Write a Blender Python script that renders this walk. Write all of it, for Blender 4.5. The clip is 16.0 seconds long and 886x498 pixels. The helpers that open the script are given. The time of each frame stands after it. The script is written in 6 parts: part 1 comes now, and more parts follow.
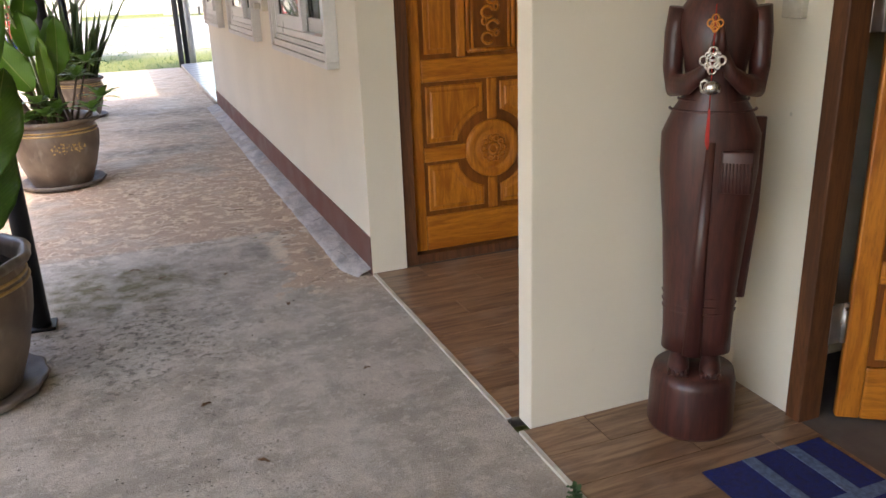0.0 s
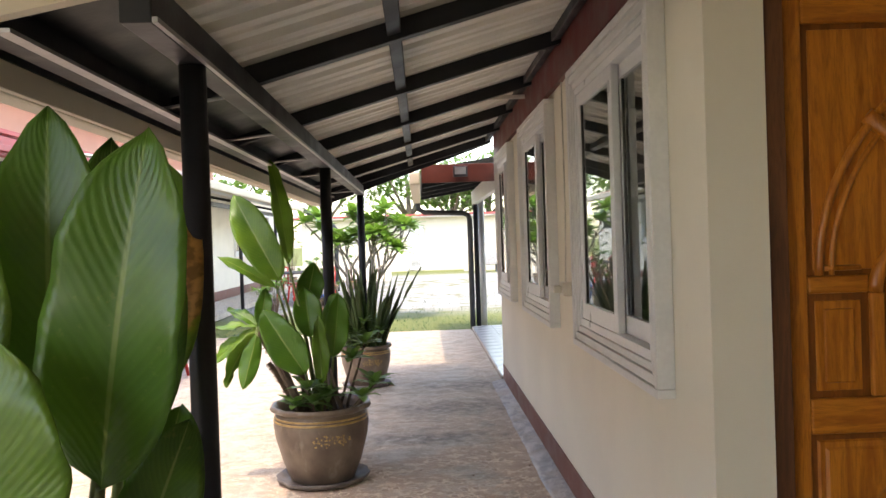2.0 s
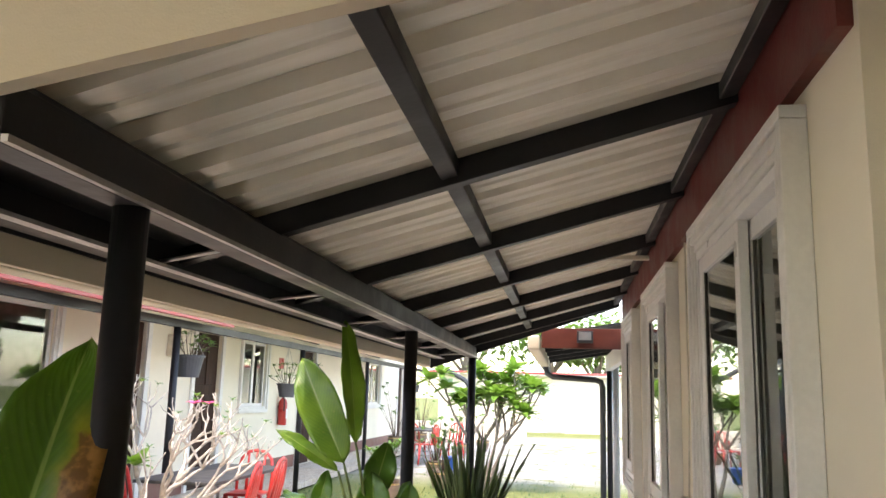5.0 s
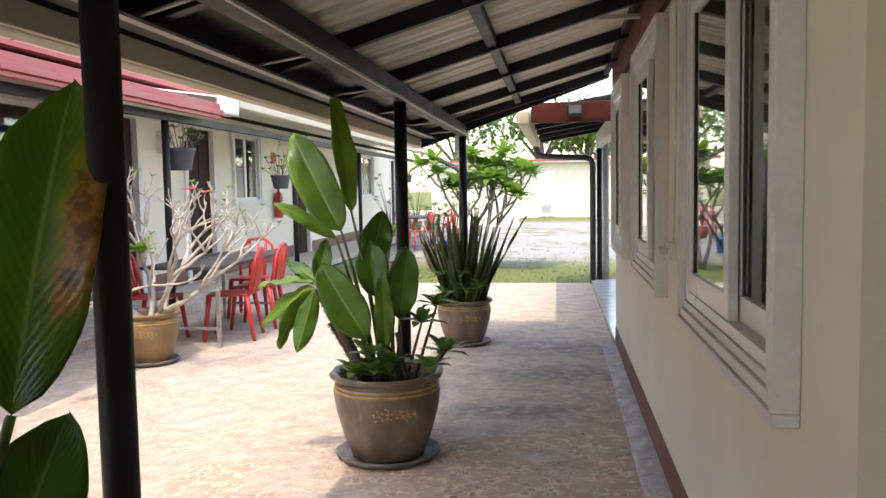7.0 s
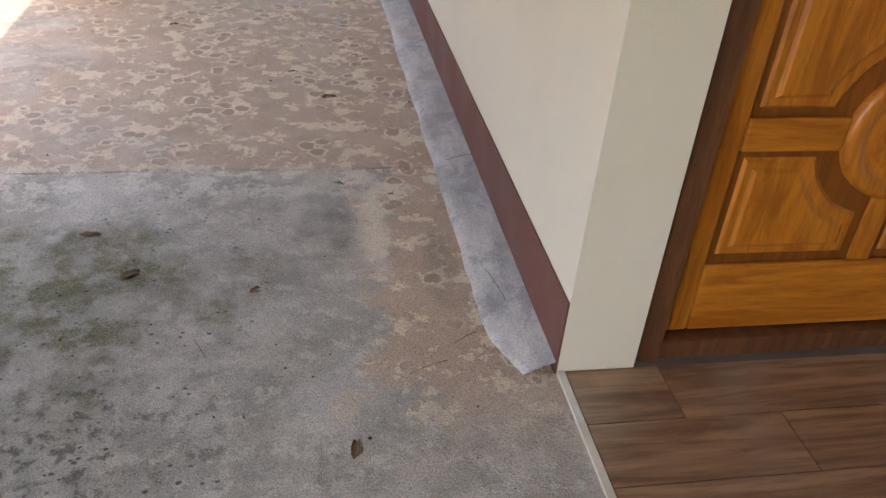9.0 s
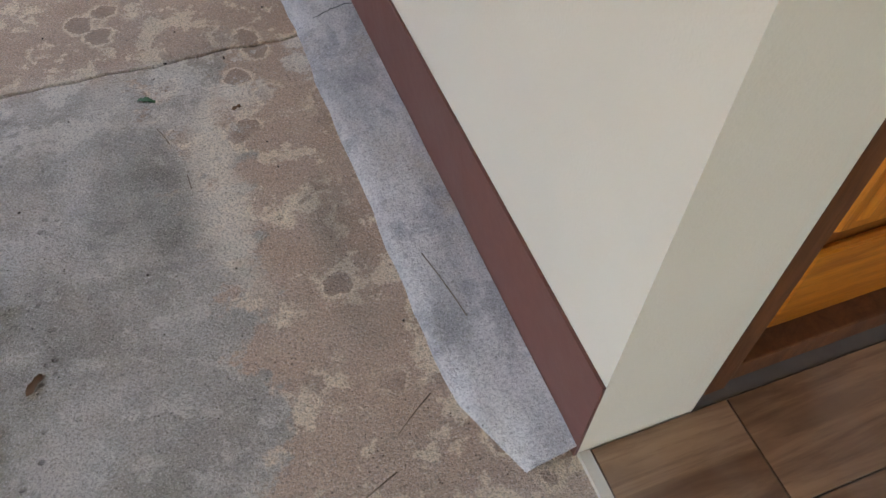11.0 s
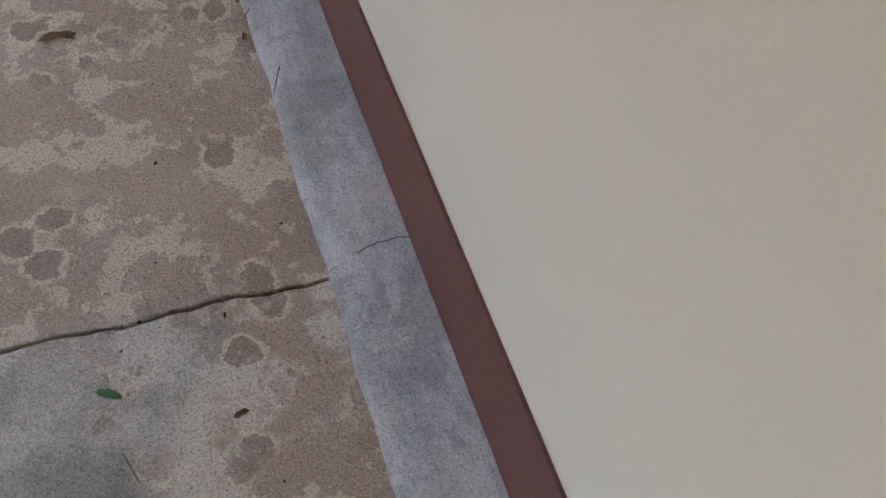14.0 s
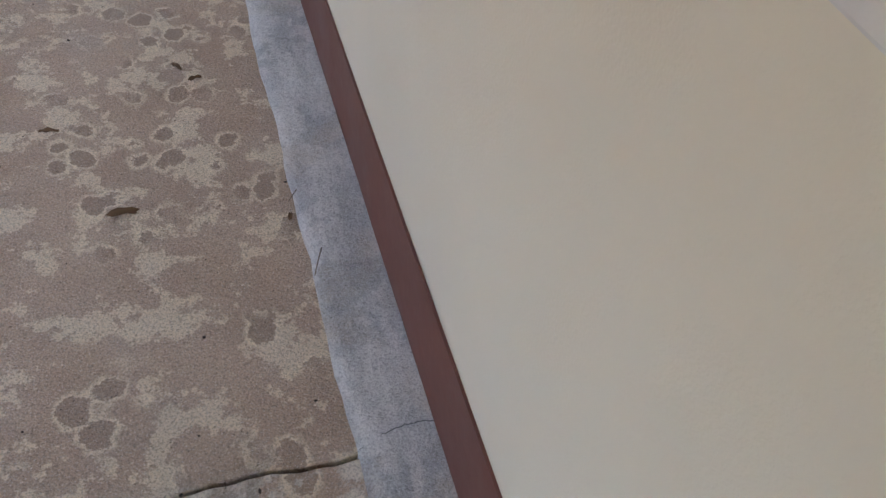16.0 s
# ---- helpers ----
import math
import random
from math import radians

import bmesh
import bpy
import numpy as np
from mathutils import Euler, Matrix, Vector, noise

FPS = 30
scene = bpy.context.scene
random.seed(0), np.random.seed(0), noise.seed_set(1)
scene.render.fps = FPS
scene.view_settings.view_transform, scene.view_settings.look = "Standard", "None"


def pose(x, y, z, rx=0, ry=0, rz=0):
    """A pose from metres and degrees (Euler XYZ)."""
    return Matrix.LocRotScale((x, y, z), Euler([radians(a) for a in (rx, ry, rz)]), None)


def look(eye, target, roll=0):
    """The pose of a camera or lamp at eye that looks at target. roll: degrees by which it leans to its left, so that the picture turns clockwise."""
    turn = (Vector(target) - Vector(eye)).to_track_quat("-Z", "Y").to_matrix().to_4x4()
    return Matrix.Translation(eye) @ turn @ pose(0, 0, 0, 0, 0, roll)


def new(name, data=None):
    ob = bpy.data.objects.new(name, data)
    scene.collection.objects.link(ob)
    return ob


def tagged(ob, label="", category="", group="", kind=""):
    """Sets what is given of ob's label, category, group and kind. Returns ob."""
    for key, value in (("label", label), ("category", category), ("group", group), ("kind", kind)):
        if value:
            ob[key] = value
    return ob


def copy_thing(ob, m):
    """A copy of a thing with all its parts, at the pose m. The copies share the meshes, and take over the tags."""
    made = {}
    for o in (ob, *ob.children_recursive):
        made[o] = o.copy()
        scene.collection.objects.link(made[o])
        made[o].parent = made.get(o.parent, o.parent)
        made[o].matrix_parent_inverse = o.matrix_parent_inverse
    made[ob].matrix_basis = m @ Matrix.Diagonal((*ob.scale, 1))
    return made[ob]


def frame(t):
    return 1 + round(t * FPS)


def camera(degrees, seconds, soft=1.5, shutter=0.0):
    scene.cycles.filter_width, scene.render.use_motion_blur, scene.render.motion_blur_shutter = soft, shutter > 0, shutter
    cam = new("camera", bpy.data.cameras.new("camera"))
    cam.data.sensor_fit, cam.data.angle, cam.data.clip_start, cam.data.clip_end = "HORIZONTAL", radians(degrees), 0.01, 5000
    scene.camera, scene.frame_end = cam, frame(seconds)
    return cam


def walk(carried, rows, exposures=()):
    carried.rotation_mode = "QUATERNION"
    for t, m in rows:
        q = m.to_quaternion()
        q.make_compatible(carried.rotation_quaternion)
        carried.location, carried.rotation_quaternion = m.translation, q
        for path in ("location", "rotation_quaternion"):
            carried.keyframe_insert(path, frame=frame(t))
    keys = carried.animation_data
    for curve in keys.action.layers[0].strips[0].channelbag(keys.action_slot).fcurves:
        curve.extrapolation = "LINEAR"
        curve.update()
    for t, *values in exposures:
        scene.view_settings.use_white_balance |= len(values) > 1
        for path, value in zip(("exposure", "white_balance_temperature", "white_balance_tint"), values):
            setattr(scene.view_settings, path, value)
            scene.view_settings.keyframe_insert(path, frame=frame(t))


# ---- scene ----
cam = camera(57.7, 16.0)
PATH = [
    (0, (-0.926, -3.304, 1.287), (-0.247, -1.538, 0.637), -2.1),
    (0.5, (-0.924, -3.082, 1.333), (-0.373, -1.209, 0.898), -3.3),
    (1, (-0.887, -2.779, 1.381), (-0.621, -0.808, 1.171), -2.3),
    (1.5, (-0.893, -2.486, 1.404), (-0.736, -0.496, 1.283), -2.0),
    (2, (-0.775, -2.139, 1.403), (-0.719, -0.14, 1.382), -1.9),
    (2.5, (-0.728, -1.806, 1.46), (-0.798, 0.191, 1.545), -1.9),
    (3, (-0.6, -1.539, 1.466), (-0.855, 0.442, 1.583), -0.5),
    (3.5, (-0.531, -1.442, 1.524), (-0.826, 0.529, 1.681), 0.1),
    (3.7, (-0.521, -1.42, 1.547), (-0.815, 0.548, 1.745), 0.7),
    (5.8, (-0.508, -1.417, 1.528), (-0.811, 0.524, 1.903), 1.7),
    (6, (-0.507, -1.433, 1.518), (-0.811, 0.524, 1.794), 1.2),
    (6.5, (-0.514, -1.442, 1.453), (-0.818, 0.534, 1.497), -0.5),
    (7, (-0.503, -1.423, 1.406), (-0.785, 0.552, 1.257), -1.0),
    (7.5, (-0.484, -1.391, 1.37), (-0.704, 0.582, 1.129), -1.3),
    (8, (-0.491, -1.381, 1.277), (-0.629, 0.544, 0.75), -0.9),
    (8.1, (-0.467, -1.387, 1.248), (-0.581, 0.52, 0.657), -0.7),
    (8.2, (-0.463, -1.374, 1.23), (-0.55, 0.513, 0.572), 0.4),
    (8.5, (-0.474, -1.342, 1.153), (-0.423, 0.47, 0.306), 2.1),
    (9, (-0.501, -1.161, 1.101), (-0.159, 0.471, -0.003), 4.9),
    (9.2, (-0.489, -1.067, 1.086), (-0.059, 0.475, -0.113), 4.8),
    (11.3, (-0.315, -0.198, 0.922), (0.168, 0.861, -0.705), 4.2),
    (11.5, (-0.308, -0.144, 0.911), (0.161, 0.902, -0.727), 3.9),
    (12, (-0.308, -0.018, 0.92), (0.226, 1.012, -0.709), 6.4),
    (12.5, (-0.239, 0.144, 0.924), (0.322, 1.169, -0.699), 7.4),
    (13, (-0.249, 0.271, 0.933), (0.369, 1.325, -0.65), 10.0),
    (13.5, (-0.264, 0.347, 0.932), (0.342, 1.402, -0.656), 8.8),
    (14, (-0.272, 0.358, 0.894), (0.304, 1.348, -0.745), 13.3),
    (14.5, (-0.257, 0.372, 0.88), (0.313, 1.334, -0.778), 15.7),
    (15, (-0.251, 0.383, 0.879), (0.305, 1.334, -0.79), 16.4),
    (15.5, (-0.271, 0.381, 0.918), (0.29, 1.383, -0.72), 15.3),
    (16, (-0.305, 0.401, 1.036), (0.293, 1.604, -0.446), 13.0),
]
walk(cam, [(t, look(eye, target, roll)) for t, eye, target, roll in PATH],
     exposures=[(0, 3.15, 7900, 19), (1.0, 2.65, 8000, 18), (1.5, 2.65, 8000, 17), (2.5, 2.9, 8100, 16), (3.5, 3.02, 8100, 15), (6, 3.05, 8100, 15), (7, 2.45, 7900, 16), (8, 2.48, 7700, 16), (8.5, 2.68, 7800, 16), (9, 3.3, 7700, 17), (11.3, 3.28, 7300, 14), (14, 3.02, 7100, 13), (16, 3.05, 7000, 13)])
# exposure rises a little where the picture tilts to the shaded wall
SUN_WAY = Vector((0.17, 0.42, -1.0)).normalized()
world = bpy.data.worlds.new("sky")
scene.world = world
world.use_nodes = True
wn = world.node_tree.nodes
sky = wn.new("ShaderNodeTexSky")
sky.sky_type, sky.sun_disc = "NISHITA", False
sky.sun_elevation = math.asin(-SUN_WAY.z)
sky.sun_rotation = math.atan2(-SUN_WAY.x, -SUN_WAY.y)
sky.air_density, sky.dust_density = 1.0, 1.5
world.node_tree.links.new(sky.outputs[0], wn["Background"].inputs[0])
wn["Background"].inputs[1].default_value = 0.15
sun = new("sun", bpy.data.lights.new("sun", "SUN"))
sun.data.energy, sun.data.angle, sun.data.color = 0.52, radians(0.5), (1.0, 0.95, 0.87)
sun.rotation_mode = "QUATERNION"
sun.rotation_quaternion = SUN_WAY.to_track_quat("-Z", "Y")


# ---- materials ----
class Nodes:
    """Short hand for building a node material."""

    def __init__(self, name, rough=0.6, metal=0.0, spec=0.5):
        self.m = bpy.data.materials.new(name)
        self.m.use_nodes = True
        self.t = self.m.node_tree
        self.b = self.t.nodes["Principled BSDF"]
        self.b.inputs["Roughness"].default_value = rough
        self.b.inputs["Metallic"].default_value = metal
        self.b.inputs["Specular IOR Level"].default_value = spec
        tc = self.t.nodes.new("ShaderNodeTexCoord")
        self.obj = tc.outputs["Object"]
        self.pos = self.t.nodes.new("ShaderNodeNewGeometry").outputs["Position"]

    def link(self, a, b):
        self.t.links.new(a, b)

    def put(self, sock, v):
        if hasattr(v, "is_linked"):
            self.link(v, sock)
        else:
            sock.default_value = v

    def mapped(self, co, scale=(1, 1, 1), loc=(0, 0, 0), rot=(0, 0, 0)):
        n = self.t.nodes.new("ShaderNodeMapping")
        self.link(co, n.inputs[0])
        n.inputs["Scale"].default_value, n.inputs["Location"].default_value = scale, loc
        n.inputs["Rotation"].default_value = rot
        return n.outputs[0]

    def noise(self, co, scale, detail=4, rough=0.55, warp=0.0):
        n = self.t.nodes.new("ShaderNodeTexNoise")
        self.link(co, n.inputs["Vector"])
        n.inputs["Scale"].default_value, n.inputs["Detail"].default_value = scale, detail
        n.inputs["Roughness"].default_value, n.inputs["Distortion"].default_value = rough, warp
        return n.outputs[0]

    def cells(self, co, scale, feature="F1", out="Distance", rnd=1.0):
        n = self.t.nodes.new("ShaderNodeTexVoronoi")
        n.feature = feature
        self.link(co, n.inputs["Vector"])
        n.inputs["Scale"].default_value = scale
        n.inputs["Randomness"].default_value = rnd
        return n.outputs[out]

    def ramp(self, v, lo, hi, a=0.0, b=1.0, smooth=True):
        n = self.t.nodes.new("ShaderNodeMapRange")
        n.interpolation_type = "SMOOTHSTEP" if smooth else "LINEAR"
        self.link(v, n.inputs[0])
        for i, q in enumerate((lo, hi, a, b)):
            n.inputs[1 + i].default_value = q
        return n.outputs[0]

    def maths(self, op, a, b=0.0):
        n = self.t.nodes.new("ShaderNodeMath")
        n.operation = op
        self.put(n.inputs[0], a)
        self.put(n.inputs[1], b)
        return n.outputs[0]

    def mix(self, f, a, b, blend="MIX"):
        n = self.t.nodes.new("ShaderNodeMix")
        n.data_type, n.blend_type = "RGBA", blend
        self.put(n.inputs[0], f)
        for s, v in ((n.inputs[6], a), (n.inputs[7], b)):
            self.put(s, (*v, 1.0) if isinstance(v, tuple) and len(v) == 3 else v)
        return n.outputs[2]

    def near(self, x, y, r0, r1, sx=1.0, sy=1.0, wob=0.0):
        """1 within r0 of a spot on the ground, 0 past r1, with a ragged border."""
        v = self.mapped(self.pos, (1 / sx, 1 / sy, 0), (-x / sx, -y / sy, 0))
        n = self.t.nodes.new("ShaderNodeVectorMath")
        n.operation = "LENGTH"
        self.link(v, n.inputs[0])
        d = n.outputs["Value"]
        if wob:
            d = self.maths("ADD", d, self.ramp(self.noise(self.pos, 6, 5), 0.3, 0.7, -wob, wob, False))
        return self.ramp(d, r0, r1, 1.0, 0.0)

    def rnd(self):
        return self.t.nodes.new("ShaderNodeObjectInfo").outputs["Random"]

    def island(self):
        return self.t.nodes.new("ShaderNodeNewGeometry").outputs["Random Per Island"]

    def done(self, colour, bump=None, depth=0.002, rough=None):
        self.put(self.b.inputs["Base Color"], (*colour, 1.0) if isinstance(colour, tuple) and len(colour) == 3 else colour)
        if bump is not None:
            n = self.t.nodes.new("ShaderNodeBump")
            n.inputs["Distance"].default_value = depth
            n.inputs["Strength"].default_value = 1.0
            self.link(bump, n.inputs["Height"])
            self.link(n.outputs[0], self.b.inputs["Normal"])
        if rough is not None:
            self.put(self.b.inputs["Roughness"], rough)
        return self.m


def plain(name, col, rough=0.6, metal=0.0, var=0.25, scale=8, bump=0.0, spec=0.5, world_space=False):
    n = Nodes(name, rough, metal, spec)
    co = n.pos if world_space else n.obj
    a = n.noise(co, scale, 5)
    b = n.noise(co, scale * 9, 3)
    f = n.ramp(a, 0.25, 0.75, 0, 1)
    dark = tuple(c * (1 - var) for c in col)
    lite = tuple(min(1, c * (1 + var * 0.5)) for c in col)
    c = n.mix(f, dark, lite)
    c = n.mix(n.ramp(b, 0.35, 0.65, 0.0, 0.12), c, tuple(c * 0.6 for c in col))
    return n.done(c, b if bump else None, bump, n.ramp(a, 0.3, 0.7, max(0.02, rough - 0.08), min(1, rough + 0.08)))


def speckle(n, c, dark, lite, amount=1.0):
    """Sand grains and pinholes over a cement colour; gives the colour and a height."""
    fine = n.noise(n.pos, 260, 3, 0.8)
    mid = n.noise(n.pos, 95, 4, 0.75)
    c = n.mix(n.ramp(fine, 0.48, 0.62, 0, 0.5 * amount), c, dark)
    c = n.mix(n.ramp(n.noise(n.mapped(n.pos, (1, 1, 1), (4.3, 7.1, 0)), 330, 3, 0.8), 0.53, 0.64, 0, 0.45 * amount), c, lite)
    c = n.mix(n.ramp(mid, 0.54, 0.66, 0, 0.28 * amount), c, dark)
    return c, n.maths("ADD", n.maths("MULTIPLY", fine, 0.5), mid)


def make_concrete():
    n = Nodes("old_concrete", 0.92, 0, 0.2)
    sep = n.t.nodes.new("ShaderNodeSeparateXYZ")
    n.link(n.pos, sep.inputs[0])
    X, Y = sep.outputs[0], sep.outputs[1]
    flat = n.mapped(n.pos, (1, 1, 0), (3.1, 1.7, 0))
    big = n.noise(n.pos, 1.3, 6, 0.6, 0.2)
    mid = n.noise(flat, 5.5, 10, 0.68, 0.1)
    lace = n.noise(n.mapped(n.pos, (1, 1, 0), (9.4, 2.2, 0)), 12, 9, 0.68, 0.1)
    wob = n.noise(n.pos, 30, 6, 0.7)
    # grey cement with pale scaled-off crust
    gray = n.mix(n.ramp(mid, 0.35, 0.65), (0.365, 0.33, 0.275), (0.58, 0.53, 0.455))
    gray = n.mix(n.ramp(n.noise(flat, 21, 8, 0.7), 0.53, 0.60, 0, 0.55), gray, (0.68, 0.63, 0.54))
    gray = n.mix(n.ramp(n.noise(n.pos, 13, 7, 0.7), 0.55, 0.66, 0, 0.5), gray, (0.27, 0.25, 0.215))
    # tan cement: beige lace round darker worn spots
    tan = n.mix(n.ramp(mid, 0.3, 0.7), (0.47, 0.335, 0.24), (0.58, 0.43, 0.315))
    tan = n.mix(n.ramp(lace, 0.53, 0.56, 0, 0.68), tan, (0.88, 0.74, 0.54))
    spots = n.t.nodes.new("ShaderNodeTexVoronoi")
    n.link(n.mapped(n.pos, (1, 1, 0), (0.4, 2.9, 0)), spots.inputs["Vector"])
    spots.inputs["Scale"].default_value = 15
    d = n.maths("ADD", spots.outputs["Distance"], n.ramp(wob, 0.25, 0.75, -0.16, 0.16, False))
    keep = n.ramp(n.noise(flat, 4.2, 3), 0.46, 0.54)
    blob = n.maths("MULTIPLY", n.ramp(d, 0.31, 0.35, 1, 0), keep)
    rim = n.maths("MULTIPLY", n.maths("MULTIPLY", n.ramp(d, 0.31, 0.35), n.ramp(d, 0.36, 0.50, 1, 0)), keep)
    tan = n.mix(n.maths("MULTIPLY", rim, 0.75), tan, (0.88, 0.74, 0.54))
    tan = n.mix(n.maths("MULTIPLY", blob, 0.9), tan, (0.40, 0.285, 0.205))
    # the slabs past the joint are stained tan, the near one keeps to grey but for a tongue along the wall
    past = n.ramp(Y, 0.84, 0.93)
    tongue = n.ramp(n.maths("ADD", X, n.ramp(mid, 0.3, 0.7, -0.14, 0.14)), -0.36, -0.31)
    tongue = n.maths("MULTIPLY", tongue, n.ramp(Y, -0.3, 0.1))
    stain = n.maths("MULTIPLY", n.ramp(big, 0.38, 0.56), past)
    stain = n.maths("MAXIMUM", stain, n.maths("MULTIPLY", n.near(-0.55, 1.45, 0.5, 1.2, 1.0, 0.8, 0.25), past))
    stain = n.maths("MAXIMUM", stain, tongue)
    stain = n.maths("MULTIPLY", stain, n.ramp(Y, 1.9, 5.0, 1.0, 0.4))
    c = n.mix(stain, gray, tan)
    # pale crust at the border of the tongue and along the joint
    crust = n.maths("MULTIPLY", n.near(-0.32, 0.60, 0.06, 0.16, 0.45, 1.5, 0.09), n.ramp(lace, 0.38, 0.45))
    c = n.mix(n.maths("MULTIPLY", crust, 0.85), c, (0.80, 0.70, 0.555))
    joint = n.maths("MULTIPLY", n.ramp(Y, 0.66, 0.82), n.ramp(Y, 0.885, 0.90, 1, 0))
    c = n.mix(n.maths("MULTIPLY", n.maths("MULTIPLY", joint, n.ramp(lace, 0.48, 0.54)), 0.7), c, (0.74, 0.68, 0.58))
    # damp and mossy places
    damp = n.maths("MAXIMUM", n.near(-0.44, 0.60, 0.04, 0.16, 0.75, 1.2, 0.13), n.maths("MULTIPLY", n.near(-0.80, 0.38, 0.1, 0.5, 1.0, 0.8, 0.22), 0.3))
    c = n.mix(n.maths("MULTIPLY", damp, n.ramp(mid, 0.3, 0.62, 0.85, 0.4)), c, (0.17, 0.165, 0.145))
    c = n.mix(n.maths("MULTIPLY", n.near(-0.185, 0.43, 0.03, 0.11, 0.6, 1.6, 0.06), 0.55), c, (0.22, 0.195, 0.16))
    moss = n.near(-1.10, 0.32, 0.1, 0.5, 1.0, 0.8, 0.3)
    c = n.mix(n.maths("MULTIPLY", moss, n.ramp(lace, 0.42, 0.58, 0.3, 0.9)), c, (0.13, 0.125, 0.05))
    c = n.mix(n.maths("MULTIPLY", n.near(-1.05, -0.3, 0.1, 0.7, 1.0, 1.0, 0.35), n.ramp(wob, 0.5, 0.6, 0, 0.8)), c, (0.09, 0.085, 0.065))
    for x, yy, r in ((-0.75, 3.6, 0.5), (-0.55, 4.6, 0.7), (-0.3, 5.6, 0.7)):
        c = n.mix(n.maths("MULTIPLY", n.near(x, yy, 0.1, r, 1.3, 0.6, 0.3), n.ramp(lace, 0.40, 0.56, 0.1, 0.75)), c, (0.17, 0.155, 0.135))
    c, h = speckle(n, c, (0.15, 0.13, 0.11), (0.84, 0.78, 0.69))
    # pinholes, and coarse pits in the oldest part of the near slab
    hole = n.ramp(n.cells(n.mapped(n.pos, (1, 1.2, 0)), 85), 0.07, 0.16, 1, 0)
    hole = n.maths("MULTIPLY", hole, n.ramp(n.noise(n.pos, 7, 5, 0.7), 0.50, 0.58))
    pit = n.ramp(n.maths("ADD", n.cells(n.mapped(n.pos, (1, 1.35, 0)), 38), n.ramp(wob, 0.3, 0.7, -0.1, 0.1, False)), 0.10, 0.20, 1, 0)
    old = n.maths("MULTIPLY", n.ramp(X, -0.75, -0.45, 1, 0.12), n.ramp(Y, 0.75, 0.9, 1, 0))
    pit = n.maths("MULTIPLY", n.maths("MULTIPLY", pit, old), n.ramp(n.noise(n.pos, 5, 4, 0.7), 0.46, 0.56))
    pit = n.maths("MAXIMUM", n.maths("MULTIPLY", hole, 0.8), pit)
    c = n.mix(n.maths("MULTIPLY", pit, 0.78), c, (0.06, 0.055, 0.045))
    h = n.maths("ADD", h, n.maths("MULTIPLY", mid, 1.2))
    h = n.maths("SUBTRACT", h, n.maths("MULTIPLY", pit, 1.2))
    return n.done(c, h, 0.004)


def make_fillet():
    n = Nodes("cement_fillet", 0.92, 0, 0.2)
    a = n.noise(n.mapped(n.pos, (1.6, 0.7, 1)), 9, 9, 0.66, 0.1)
    c = n.mix(n.ramp(a, 0.36, 0.62), (0.40, 0.385, 0.37), (0.62, 0.59, 0.555))
    c = n.mix(n.ramp(n.noise(n.mapped(n.pos, (1, 1, 1), (2, 5, 0)), 7, 8, 0.7), 0.52, 0.60, 0, 0.6), c, (0.27, 0.268, 0.27))
    c = n.mix(n.ramp(n.noise(n.pos, 3.1, 7, 0.7), 0.48, 0.62, 0, 0.7), c, (0.47, 0.405, 0.335))
    c, h = speckle(n, c, (0.13, 0.125, 0.12), (0.80, 0.77, 0.72), 0.8)
    hole = n.ramp(n.cells(n.pos, 95), 0.07, 0.16, 1, 0)
    c = n.mix(n.maths("MULTIPLY", hole, n.ramp(n.noise(n.pos, 6, 4), 0.5, 0.6, 0, 0.7)), c, (0.07, 0.07, 0.065))
    return n.done(c, n.maths("ADD", h, n.maths("MULTIPLY", a, 2.0)), 0.003)


def make_plaster(name, col, dirt=0.5):
    n = Nodes(name, 0.62, 0, 0.3)
    a = n.noise(n.pos, 1.6, 4)
    trowel = n.noise(n.mapped(n.pos, (1, 1, 2.2)), 14, 4, 0.5, 0.5)
    grain = n.noise(n.pos, 240, 3)
    c = n.mix(n.ramp(a, 0.3, 0.7), tuple(v * 0.93 for v in col), col)
    spot = n.ramp(n.cells(n.mapped(n.pos, (1, 1, 0.8)), 7.0), 0.022, 0.045, dirt, 0)
    c = n.mix(n.maths("MULTIPLY", spot, n.ramp(n.noise(n.pos, 11, 2), 0.5, 0.6)), c, tuple(v * 0.5 for v in col))
    h = n.maths("ADD", n.maths("MULTIPLY", trowel, 2.0), grain)
    return n.done(c, h, 0.0005)


def make_wood(name, dark, lite, axis=2, gloss=0.32, ring=9.0, coat=0.3):
    n = Nodes(name, gloss, 0, 0.5)
    sc = [8.0, 8.0, 8.0]
    sc[axis] = 0.9
    co = n.mapped(n.obj, tuple(sc))
    r = n.rnd()
    off = n.t.nodes.new("ShaderNodeVectorMath")
    off.operation = "ADD"
    n.link(co, off.inputs[0])
    n.link(n.maths("MULTIPLY", r, 37.0), off.inputs[1])
    co = off.outputs[0]
    g = n.noise(co, ring * 0.25, 5, 0.6, 1.6)
    w = n.noise(co, ring * 2.0, 4, 0.7, 0.4)
    c = n.mix(n.ramp(g, 0.32, 0.66), dark, lite)
    c = n.mix(n.ramp(w, 0.45, 0.7, 0, 0.45), c, tuple(v * 0.55 for v in dark))
    n.b.inputs["Coat Weight"].default_value = coat
    n.b.inputs["Coat Roughness"].default_value = 0.22
    return n.done(c, w, 0.0005)


